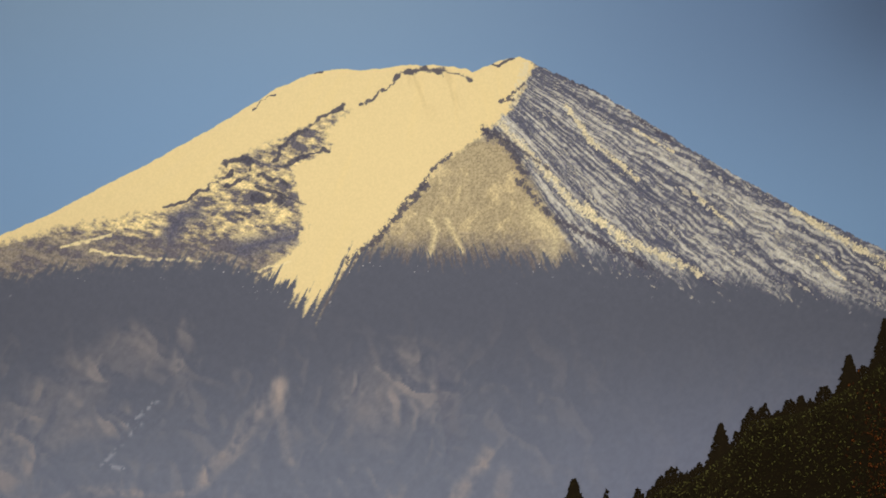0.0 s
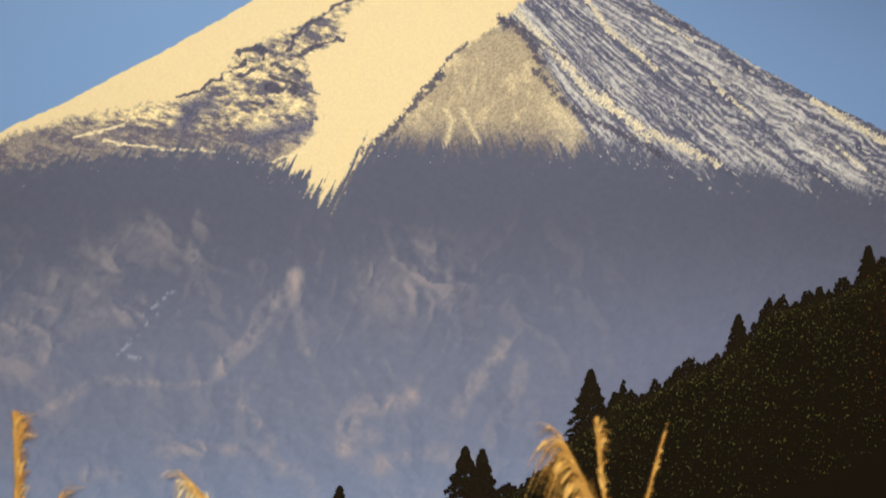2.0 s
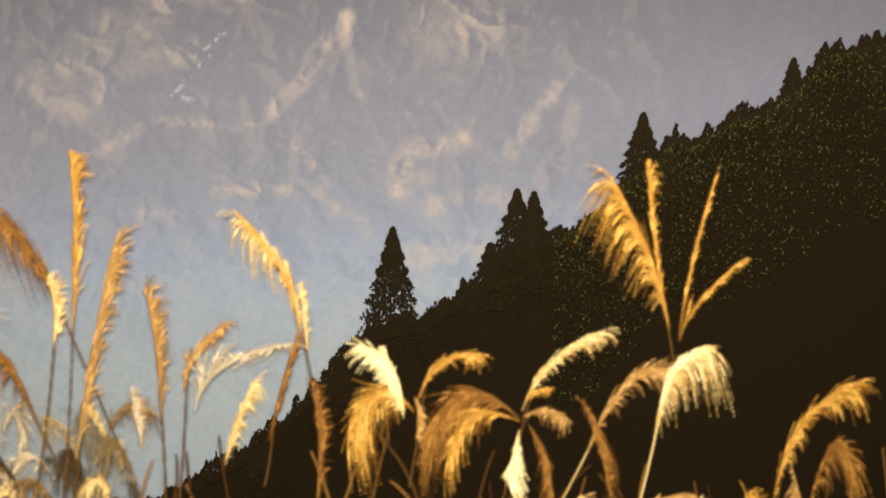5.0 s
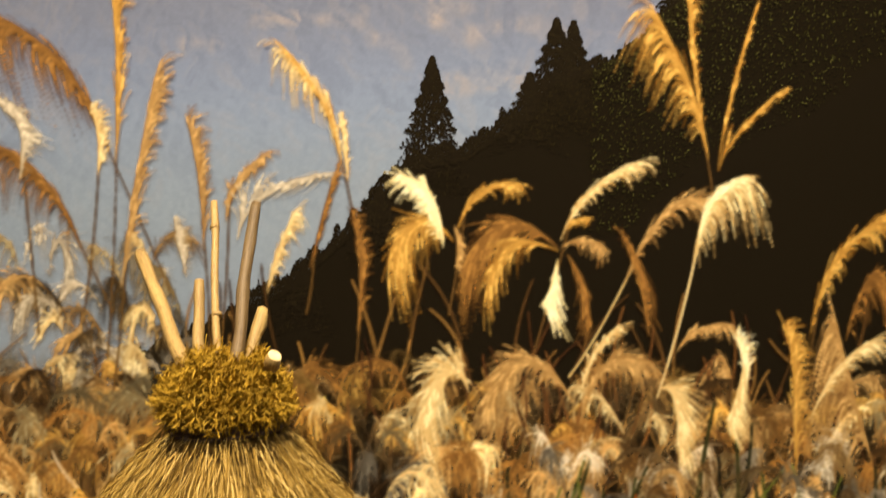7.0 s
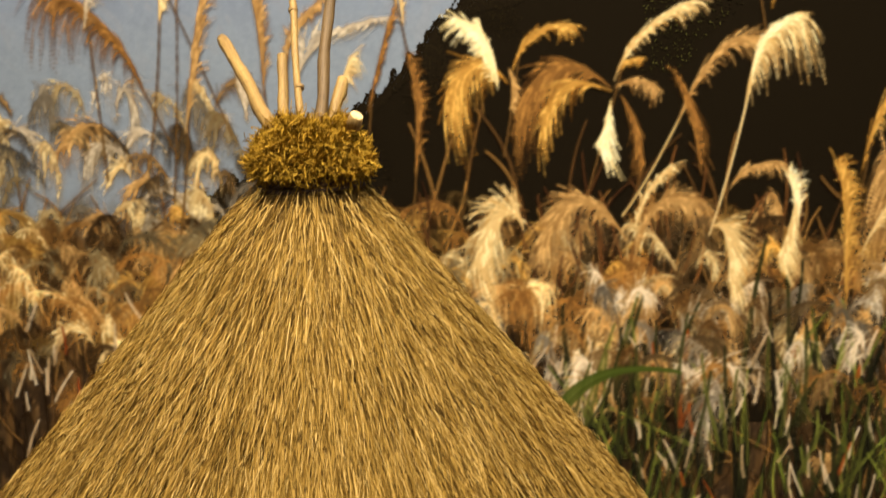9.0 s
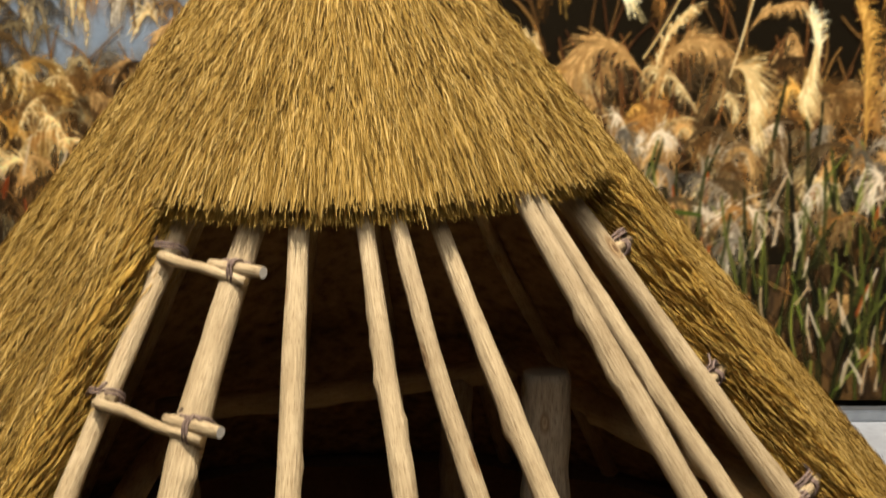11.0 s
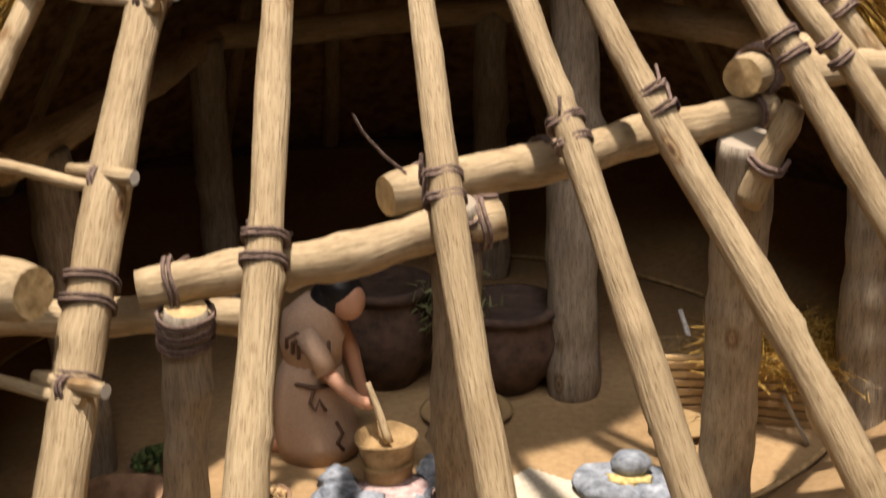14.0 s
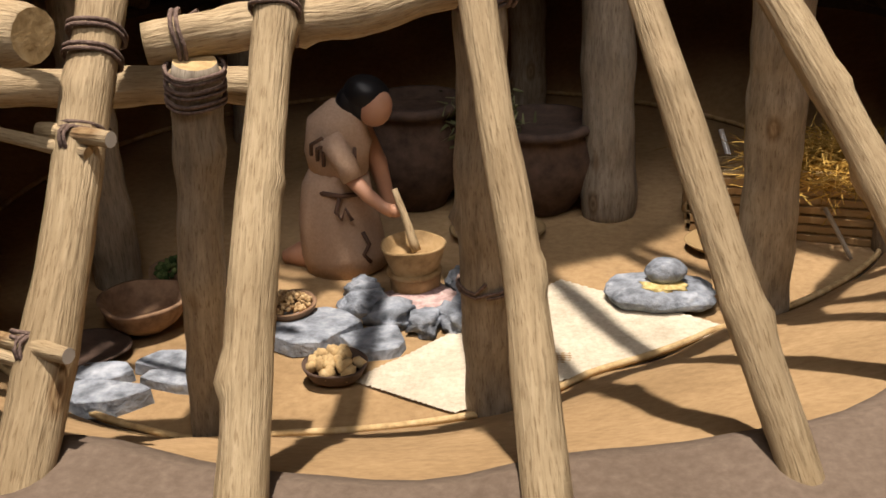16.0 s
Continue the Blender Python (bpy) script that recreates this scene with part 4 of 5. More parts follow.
for i in range(18):
    ang = 80 + i * 245 / 17
    low, high = rafter_line(ang, ang, 0.012)
    log("rafter", low - (high - low) * 0.04, high + (high - low) * 0.38, 0.010, 0.005, dwelling, seed=40 + i, knots=2, sides=9)

# posts and tie beams
POSTS = (((-0.176, 0.286, 0.195), (-0.1445, 0.243, 0.4245), 0.0105, 0.0116), ((-0.028, 0.336, 0.195), (-0.024, 0.285, 0.462), 0.014, 0.012), ((0.138, 0.475, 0.195), (0.129, 0.405, 0.465), 0.0178, 0.0165),
         ((0.039, 0.64, 0.195), (0.039, 0.68, 0.56), 0.021, 0.019), ((0.25, 0.575, 0.195), (0.245, 0.56, 0.475), 0.022, 0.02), ((-0.31, 0.50, 0.195), (-0.31, 0.49, 0.44), 0.018, 0.016),
         ((-0.3, 0.83, 0.195), (-0.3, 0.84, 0.46), 0.018, 0.017), ((-0.04, 0.93, 0.195), (-0.04, 0.94, 0.47), 0.018, 0.017))
for i, (p0, p1, r0, r1) in enumerate(POSTS):
    # cut ends after the first are greyed to put shade on the post tops
    post = log("post", p0, p1, r0, r1, dwelling, WOOD_GREY, 60 + i, 0.0012, 2, 16, rough=0.05, cut=WOOD_CUT if i == 0 else WOOD_GREY)
    if i < 2:
        d = Vector(p1) - Vector(p0)
        lashing(post, Vector(p1) - d.normalized() * (0.016 if i else 0.012), d, r1 + 0.0006, 3, 0.003, 0.001, i + 20)
lashing(dwelling.children[-1], (-0.0265, 0.318, 0.285), (0, -0.1, 1), 0.0145, 1, 0.004, 0.001, 4)
BEAMS = (((-0.158, 0.222, 0.440), (0.0, 0.268, 0.459), 0.0102, 0.0108), ((-0.34, 0.262, 0.415), (-0.118, 0.272, 0.407), 0.0098, 0.0095), ((-0.196, 0.202, 0.446), (-0.42, 0.30, 0.44), 0.0135, 0.014),
         ((-0.052, 0.256, 0.473), (0.14, 0.402, 0.482), 0.0108, 0.0108), ((0.122, 0.383, 0.502), (0.24, 0.60, 0.50), 0.0122, 0.013), ((0.245, 0.53, 0.485), (0.02, 0.95, 0.485), 0.014, 0.013),
         ((0.02, 0.95, 0.475), (-0.33, 0.87, 0.455), 0.013, 0.013), ((-0.3, 0.88, 0.455), (-0.32, 0.44, 0.44), 0.013, 0.013), ((0.15, 0.475, 0.489), (0.27, 0.50, 0.489), 0.010, 0.010))
for i, (p0, p1, r0, r1) in enumerate(BEAMS):
    if i in (0, 1, 3, 4):
        p0, p1 = [Vector(p).lerp(Vector((0.023, -0.261, 0.618)), -0.05) for p in (p0, p1)]
    beam = log("tie_beam", p0, p1, r0, r1, dwelling, seed=80 + i, bow=0.003, knots=4)
    a, b = Vector(p0), Vector(p1)
    if i in (0, 3):
        for f in (0.08, 0.36, 0.93):
            lashing(beam, a + (b - a) * f, b - a, r0 + 0.001, 1, 0.005, 0.0011, i + f)
    if i == 4:
        lashing(beam, a + (b - a) * 0.09, b - a, r0 + 0.001, 2, 0.004, 0.0015, 9)
fork = log("post_fork", (0.130, 0.392, 0.43), (0.150, 0.384, 0.487), 0.008, 0.0072, dwelling, seed=99, bow=0.001, knots=0)
lashing(fork, (0.138, 0.389, 0.452), (0.02, -0.01, 0.06), 0.0088, 1, 0.004, 0.0014, 5)
cord("loose_cord_end", [(-0.043, 0.262, 0.482), (-0.052, 0.256, 0.492), (-0.06, 0.252, 0.503), (-0.064, 0.25, 0.512)], 0.0007, dwelling)

# ladder of short rungs tied between two rafters, each with a stub whose pale cut end shows
STUB_ENDS = ((-0.134, 0.436, 0.70), (-0.149, 0.374, 0.627), (-0.160, 0.322, 0.557), (-0.168, 0.260, 0.481), (-0.167, 0.195, 0.404), (-0.172, 0.137, 0.335))
for i, end in enumerate(STUB_ENDS):
    b = Vector(end)
    a = on_cone(-26.5, rafter_r(b.z + 0.004) + 0.012, b.z + 0.003)
    d = (b - a).normalized()
    rung = log("rung", a - d * 0.004 + Vector((0, -0.004, 0)), b - d * 0.012 + Vector((0, -0.003, -0.0065)), 0.0034, 0.0031, dwelling, seed=120 + i, bow=0.0008, knots=1, sides=9)
    log("rung_stub", b - d * 0.040 + Vector((0, 0.001, -0.001)), b, 0.0036, 0.0038, rung, seed=140 + i, bow=0.0002, knots=0, sides=10, cut=WHITE_CUT)
    lashing(rung, b - d * 0.022 + Vector((0, 0.001, -0.003)), d, 0.0062, 1, 0.004, 0.0010, i)
    up = Vector((0.04, 0.22, 0.27))
    lashing(rung, b - d * 0.021 + Vector((0, 0.009, -0.004)), up, 0.0112 - 0.0025 * (b.z - 0.3) / 0.4, 1, 0.003, 0.0010, i + 2)
    lashing(rung, a + Vector((0, 0.006, 0)), up, 0.0095, 1, 0.003, 0.0010, i + 3)
for i, p in enumerate(((0.08, 0.565, 0.685), (0.141, 0.542, 0.6), (0.202, 0.52, 0.531))):
    p = Vector(p)
    stub = log("rung_stub", p + Vector((0.028, 0.04, 0.006)), p + Vector((-0.003, -0.008, 0.0)), 0.004, 0.004, dwelling, seed=160 + i, bow=0.0003, knots=0, sides=10, cut=WHITE_CUT)
    lashing(stub, p + Vector((0.002, 0.002, 0)), (0.03, 0.05, 0), 0.0055, 1, 0.004, 0.0011, i)
    lashing(stub, p + Vector((-0.002, 0.008, 0.002)), Vector((-0.12, 0.05, 0.155)), 0.0105, 1, 0.004, 0.0011, i + 4)

# roof poles crossing at the top
ROOF_POLES = (((-0.103, 0.625, 0.945), (-0.100, 0.729, 1.067), 0.0046, 0.0039, WOOD_DARK), ((-0.122, 0.625, 0.955), (-0.191, 0.774, 1.028), 0.0052, 0.0046, WOOD_TAN), ((-0.112, 0.65, 0.94), (-0.136, 0.769, 1.066), 0.0026, 0.0028, WOOD_TAN),
              ((-0.124, 0.65, 0.94), (-0.134, 0.70, 1.016), 0.0044, 0.0036, WOOD_TAN), ((-0.098, 0.64, 0.94), (-0.089, 0.68, 1.0), 0.0044, 0.004, WOOD_TAN), ((-0.09, 0.655, 0.95), (-0.0755, 0.635, 0.977), 0.0044, 0.0048, WOOD_TAN))
for i, (p0, p1, r0, r1, material) in enumerate(ROOF_POLES):
    pole = log("roof_pole", p0, p1, r0, r1, dwelling, material, 180 + i, 0.001, 2, 12)
    if i == 2:
        a, b = Vector(p0), Vector(p1)
        for f in (0.42, 0.86):
            log("node_ring", a.lerp(b, f - 0.008), a.lerp(b, f + 0.008), 0.0035, 0.0035, pole, material, 190, 0.0, 0, 10)

# ---- thatch ----
EDGE = 0.742
OPEN0, OPEN1 = -30.0, 70.0


def shell(name, a0, a1, z0, z1, inset, thick, material, label=""):
    """A curved slab of the roof cone between two angles and two heights."""
    na, nz = max(4, int((a1 - a0) / 4)), max(3, int((z1 - z0) / 0.03))
    verts, faces = [], []
    for layer in (0, 1):
        for i in range(na + 1):
            for j in range(nz + 1):
                z = z0 + (z1 - z0) * j / nz
                r = max(0.004, thatch_r(z) - inset - layer * thick)
                verts.append(on_cone(a0 + (a1 - a0) * i / na, r, z))
    m, w = (na + 1) * (nz + 1), nz + 1
    for i in range(na):
        for j in range(nz):
            q = (i * w + j, (i + 1) * w + j, (i + 1) * w + j + 1, i * w + j + 1)
            faces += [q, tuple(m + k for k in reversed(q))]
    for i in range(na):
        for j in (0, nz):
            faces.append((i * w + j, i * w + j + m, (i + 1) * w + j + m, (i + 1) * w + j))
    for j in range(nz):
        for i in (0, na):
            faces.append((i * w + j, i * w + j + 1, i * w + j + 1 + m, i * w + j + m))
    return part(name, (verts, [], faces), material, dwelling, label, True)


cap = shell("thatch_cap", -180, 180, EDGE, 0.926, 0.004, 0.036, THATCH_BODY)
skirt = shell("thatch_skirt", OPEN1, 360 + OPEN0, 0.28, EDGE, 0.004, 0.036, THATCH_BODY)
shell("reed_lining", OPEN1 + 1, 359 + OPEN0, 0.285, EDGE, 0.042, 0.004, REED)
shell("reed_lining", -179.9, 179.9, EDGE, 0.89, 0.042, 0.004, REED)


def straws(name, n, angles, ends, lengths, inset, material, parent, half=0.00036, lift=0.0035, swing=0.10):
    """Straws lying down the roof slope. angles: degrees at the lower end; ends: height of the lower end."""
    a = np.radians(angles)
    dn = lengths * 0.766
    z1, z0 = ends, np.minimum(ends + dn, 0.929)
    r1 = 0.192 + 0.84 * (0.745 - z1) - inset + lift * rng.random(n)
    r0 = np.maximum(0.03, 0.192 + 0.84 * (0.745 - z0) - inset - 0.002 * rng.random(n))
    turn = rng.normal(0, swing, n) * lengths / np.maximum(r1, 0.06)
    at = lambda r, an, z: np.stack([AX + r * np.sin(an), AY - r * np.cos(an), z], 1)
    p0, p1 = at(r0, a + turn, z0), at(r1, a, z1)
    tang = np.stack([np.cos(a), np.sin(a), 0 * a], 1)
    out = np.stack([np.sin(a), -np.cos(a), 0.8 + 0 * a], 1)
    side = tang + out * rng.normal(0, 0.55, n)[:, None]
    side /= np.linalg.norm(side, axis=1)[:, None]
    w = half * (0.6 + 0.8 * rng.random(n))
    bend = out * (0.0015 * rng.normal(0, 1, n))[:, None]
    v, faces = ribbons(p0, p1, side, w, w * 0.6, bend, 2)
    return tagged(fibre_mesh(name, v, faces, material, parent), kind="stuff")


def scatter(n, keep):
    """Angles and heights spread evenly over the cone, as far as keep allows."""
    z = 0.285 + 0.64 * (1 - np.sqrt(1 - rng.random(3 * n)))
    ang = rng.uniform(-135, 135, 3 * n)
    ok = keep(ang, z)
    return ang[ok][:n], z[ok][:n]


inside = lambda ang, z: ~((ang > OPEN0) & (ang < OPEN1) & (z < EDGE + 0.004))
ang, z = scatter(135000, inside)
straws("straw", len(ang), ang, z, rng.uniform(0.012, 0.034, len(ang)) * np.clip(1.6 - z, 0.65, 1.0), 0.0, THATCH, cap, half=0.00029, lift=0.005, swing=0.17)
ang, z = scatter(56000, lambda ang, z: z > 0.68)
ang, z = ang[inside(ang, z)], z[inside(ang, z)]
straws("straw", len(ang), ang, z, rng.uniform(0.012, 0.032, len(ang)), -0.001, THATCH, cap, half=0.00028, swing=0.16)
n = 7000
straws("eave_straw", n, rng.uniform(OPEN0 - 3, OPEN1 + 2, n), EDGE - 0.004 + rng.normal(0, 0.0035, n), rng.uniform(0.03, 0.06, n), -0.0025 + 0.014 * rng.random(n), THATCH, cap, lift=0.002)
n = 11000
straws("under_straw", n, rng.uniform(OPEN0, OPEN1, n), EDGE - 0.017 + rng.normal(0, 0.0016, n), rng.uniform(0.02, 0.04, n), 0.014 + 0.022 * rng.random(n), THATCH_GOLD, cap, lift=0.001, swing=0.05)
for edge, sign in ((OPEN0, -1), (OPEN1, 1)):
    n = 16000
    z = rng.uniform(0.285, EDGE - 0.01, n)
    wide = np.abs(rng.normal(0, 1.0, n))
    straws("cut_straw", n, edge + sign * (wide * 0.9 - 0.3), z, rng.uniform(0.012, 0.036, n), 0.05 * rng.random(n) ** 1.3, THATCH_GOLD, skirt, half=0.0003, lift=0.003, swing=0.18)

# tuft and cords at the top
bm = bmesh.new()
bmesh.ops.create_cone(bm, cap_ends=True, segments=28, radius1=0.033, radius2=0.016, depth=0.036, matrix=Matrix.Translation((AX, AY, 0.95)))
tuft = part("tuft", bm, THATCH_BODY, dwelling, "bushy tuft of moss-like golden straw")
n = 9000
a, hh = rng.uniform(0, math.tau, n), rng.random(n)
lumpy = 1 + 0.34 * (fbm(a * 2.4 + 9, hh * 5, 93, 3) - 0.5)
r = np.interp(hh, [0, 0.25, 0.6, 1.0], [0.034, 0.0385, 0.032, 0.017]) * lumpy
p0 = np.stack([AX + r * np.sin(a), AY - r * np.cos(a), 0.936 + 0.036 * hh * lumpy], 1)
d = rng.normal(0, 1, (n, 3)) + np.stack([np.sin(a) * 0.7, -np.cos(a) * 0.7, -0.35 + 0.7 * hh], 1)
d /= np.linalg.norm(d, axis=1)[:, None]
side = np.cross(d, rng.normal(0, 1, (n, 3)))
side /= np.linalg.norm(side, axis=1)[:, None]
v, faces = ribbons(p0, p0 + d * rng.uniform(0.004, 0.013, n)[:, None], side, np.full(n, 0.0005), np.full(n, 0.0003), rng.normal(0, 0.0022, (n, 3)), 3)
tagged(fibre_mesh("tuft_straw", v, faces, TUFT, tuft), kind="stuff")
for i in range(4):
    cord("ring_cord", [on_cone(a, 0.0362 - 0.0006 * i, 0.9285 + 0.0028 * i + 0.0012 * math.sin(a / 30 + i)) for a in range(0, 360, 12)], 0.0014, dwelling, True, material=CLAY_DARK)

# ---- the ground of the model ----
EDGE_ANG = [-180, -60, -11, -6, 15.6, 27, 45, 58, 76, 120, 180]
EDGE_R = [0.34, 0.36, 0.372, 0.356, 0.333, 0.307, 0.304, 0.324, 0.352, 0.35, 0.34]


def edge_r(ang):
    return float(np.interp(ang, EDGE_ANG, EDGE_R))


def revolve(name, rings, material, parent, wobble=0.0, seed=0, label=""):
    """A surface round the axis from rings of (radius at an angle, height at an angle)."""
    verts, faces, n = [], [], 180
    for j, (rf, zf) in enumerate(rings):
        for i in range(n):
            ang = -180 + 360 * i / n
            p = on_cone(ang, rf(ang), zf(ang))
            p.z += wobble * noise.noise(Vector((p.x * 14, p.y * 14, seed))) if 0 < j < len(rings) - 1 else 0
            verts.append(p)
    for j in range(len(rings) - 1):
        for i in range(n):
            i2 = (i + 1) % n
            faces.append((j * n + i, j * n + i2, (j + 1) * n + i2, (j + 1) * n + i))
    return part(name, (verts, [], faces), material, parent, label, True)


base = thing("ground", "earthen model ground with a sunken pit floor and raised rim", "ground", kind="structure", at=(AX, AY, 0.09))
flat = lambda z: (lambda ang: z)
crest = lambda ang: 0.512 + 0.006 * math.sin(ang / 9) + 0.004 * math.sin(ang / 3.3)
revolve("pit_floor", [(flat(0.001), flat(0.2))] + [(lambda ang, f=f: edge_r(ang) * f, flat(0.2)) for f in (0.25, 0.5, 0.75, 0.9)] + [(edge_r, flat(0.2))], EARTH, base, 0.003)
revolve("pit_slope", [(lambda ang: edge_r(ang) - 0.002, flat(0.196))] + [(lambda ang, f=f: edge_r(ang) + (crest(ang) + 0.01 - edge_r(ang)) * f, flat(0.201 + 0.086 * f ** 0.9)) for f in (0.02, 0.3, 0.55, 0.8, 1.0)], EARTH, base, 0.005, 3)
revolve("outer_soil", [(crest, flat(0.272)), (crest, flat(0.288)), (lambda ang: crest(ang) + 0.012, flat(0.292)), (flat(0.6), flat(0.288)), (flat(0.66), flat(0.275)), (flat(0.69), flat(0.25)), (flat(0.7), flat(0.09))], SOIL, base, 0.006, 6)
cord("pit_edging", [on_cone(a, edge_r(a) - 0.001, 0.203) for a in range(-178, 180, 3)], 0.0022, base, True, WOOD_CUT)

# ---- household things on the pit floor ----
FZ = 0.2005


def lathe(profile, segments=28, wave=0.0, seed=0):
    """A turned vessel from (radius, height) pairs, outside up and inside down again."""
    bm = bmesh.new()
    rings = []
    for j, (r, z) in enumerate(profile):
        ring = []
        for i in range(segments):
            a = math.tau * i / segments
            g = 1 + wave * math.sin(a * 3 + seed + z * 60) + 0.5 * wave * math.sin(a * 5 + seed * 2)
            ring.append(bm.verts.new((r * g * math.cos(a), r * g * math.sin(a), z)))
        rings.append(ring)
    for a, b in zip(rings[:-1], rings[1:]):
        for i in range(segments):
            k = (i + 1) % segments
            bm.faces.new((a[i], a[k], b[k], b[i]))
    bm.faces.new(list(reversed(rings[0])))
    bm.faces.new(rings[-1])
    return bm


def moved(bm, x, y, z, turn=0.0, tilt=0.0, squash=(1, 1, 1)):
    m = pose(x, y, z, tilt, 0, turn) @ Matrix.Diagonal((*squash, 1))
    bmesh.ops.transform(bm, matrix=m, verts=bm.verts)
    return bm


def lump(size, seed, rough=0.3, cuts=3, facet=0.0):
    """A stone: a ball pushed in and out by noise, squared off a little."""
    bm = bmesh.new()
    bmesh.ops.create_icosphere(bm, subdivisions=cuts, radius=1.0)
    for v in bm.verts:
        d = v.co.normalized()
        k = 1 + rough * noise.noise(d * 1.6 + Vector((seed, 0, 0))) + 0.5 * rough * noise.noise(d * 4.5 + Vector((0, seed, 0))) + 0.3 * rough * noise.noise(d * 11 + Vector((0, 0, seed)))
        if facet:
            k *= 1 - facet + facet / max(abs(d.x), abs(d.y), abs(d.z))
        v.co = Vector((d.x * size[0], d.y * size[1], d.z * size[2])) * k
    return bm


def stone(name, x, y, size, seed, label, category="stone", group="hearth stones", turn=0, facet=0.5, rough=0.5, lift=0.0):
    ob = part(name, moved(lump(size, seed, rough, 3, facet), x, y, FZ + size[2] * 0.7 + lift, turn), STONE, None, label, True)
    return tagged(ob, category=category, group=group)


def slab(sx, sy, h, seed):
    """A split stone slab: an uneven outline, raised, with chipped edges."""
    rnd = random.Random(seed)
    bm = bmesh.new()
    n = 9
    low, high = [], []
    for i in range(n):
        a = math.tau * i / n + rnd.uniform(-0.2, 0.2)
        k = rnd.uniform(0.8, 1.15)
        low.append(bm.verts.new((sx * k * math.cos(a), sy * k * math.sin(a), 0)))
        high.append(bm.verts.new((sx * k * 0.95 * math.cos(a), sy * k * 0.95 * math.sin(a), h * rnd.uniform(0.8, 1.1))))
    for i in range(n):
        bm.faces.new((low[i], low[(i + 1) % n], high[(i + 1) % n], high[i]))
    bm.faces.new(list(reversed(low)))
    bm.faces.new(high)
    bmesh.ops.triangulate(bm, faces=[f for f in bm.faces if len(f.verts) > 4])
    bmesh.ops.bevel(bm, geom=list(bm.edges), offset=0.0006, segments=1, affect="EDGES")
    return bm


# flat slabs and rough hearth stones
for i, (x, y, sx, sy, sz, turn) in enumerate(((-0.252, 0.325, 0.028, 0.014, 0.006, 5), (-0.225, 0.372, 0.030, 0.013, 0.004, 10), (-0.212, 0.35, 0.028, 0.010, 0.004, -8), (-0.148, 0.418, 0.033, 0.026, 0.005, 20),
                                                 (-0.105, 0.405, 0.024, 0.02, 0.004, -30), (-0.265, 0.355, 0.02, 0.012, 0.004, 0))):
    tagged(part("flat_stone", moved(slab(sx, sy, sz * 2, i), x, y, FZ - 0.001, turn), STONE, None, "flat blue-grey stone slab lying beside the hearth"), category="stone", group="flat stones")
for i, (x, y, s) in enumerate(((-0.122, 0.455, 0.016), (-0.099, 0.437, 0.017), (-0.078, 0.432, 0.014), (-0.056, 0.436, 0.016), (-0.05, 0.465, 0.015), (-0.055, 0.497, 0.016), (-0.128, 0.48, 0.013))):
    stone("hearth_stone", x, y, (s * 0.95, s * 0.72, s * 0.5), i + 11.7, "rough blue-grey hearth stone set round the fire", turn=i * 40)
# the pink of glowing embers is put into the ash colour
EMBER = speckled("glow_pink_ash", (0.3, 0.2, 0.19, 1), (0.5, 0.36, 0.34, 1), (0.7, 0.55, 0.52, 1), 200)
tagged(part("ash_heap", moved(lump((0.032, 0.026, 0.006), 4.2, 0.4), -0.085, 0.465, FZ + 0.002), EMBER, None, "ash heap inside the stone hearth, ember glow painted as pale pink", True), category="ash")

# cooking pot with its stirring stick
POT_CLAY = speckled("tan_clay", (0.22, 0.14, 0.06, 1), (0.38, 0.255, 0.12, 1), (0.48, 0.34, 0.18, 1), 90, 0.8, 0.4)
pot = thing("cooking_pot", "tan clay cooking pot with flared rim in the hearth", "pot", at=(-0.092, 0.482, FZ))
part("body", moved(lathe([(0.012, 0), (0.0165, 0.004), (0.0172, 0.016), (0.0165, 0.0185), (0.0155, 0.0195), (0.018, 0.026), (0.0215, 0.037), (0.0222, 0.039), (0.0205, 0.039), (0.018, 0.031), (0.004, 0.029)], 32, 0.05), -0.092, 0.482, FZ), POT_CLAY, pot, "", True)
part("neck_band", moved(lathe([(0.0168, 0.0165), (0.0188, 0.0175), (0.0188, 0.0195), (0.0165, 0.0205)], 32, 0.02), -0.092, 0.482, FZ), POT_CLAY, pot, "", True)
log("stirring_stick", (-0.105, 0.497, 0.272), (-0.089, 0.480, 0.234), 0.0022, 0.0036, None, seed=301, bow=0.0003, knots=0, sides=8)
tagged(bpy.data.objects["stirring_stick"], "pale wooden stirring stick standing in the pot", "stick")

# grinding stone and its rubbing stone
tagged(part("grinding_slab", moved(lump((0.036, 0.025, 0.0085), 21.0, 0.12, 4, 0.2), 0.072, 0.478, FZ + 0.007), STONE, None, "large smooth blue-grey grinding slab on the floor", True), category="grinding stone")
tagged(part("rubbing_stone", moved(lump((0.0135, 0.0105, 0.0085), 23.0, 0.08, 3, 0.05), 0.076, 0.480, FZ + 0.022), STONE, None, "small oval rubbing stone on the grinding slab", True), category="grinding stone")
MEAL = speckled("yellow_meal", (0.4, 0.3, 0.1, 1), (0.6, 0.48, 0.2, 1), (0.72, 0.62, 0.32, 1), 400)
tagged(part("ground_meal", moved(lump((0.014, 0.009, 0.002), 25.0, 0.5), 0.074, 0.472, FZ + 0.0145), MEAL, None, "pale yellow ground meal spread on the slab", True), category="meal")


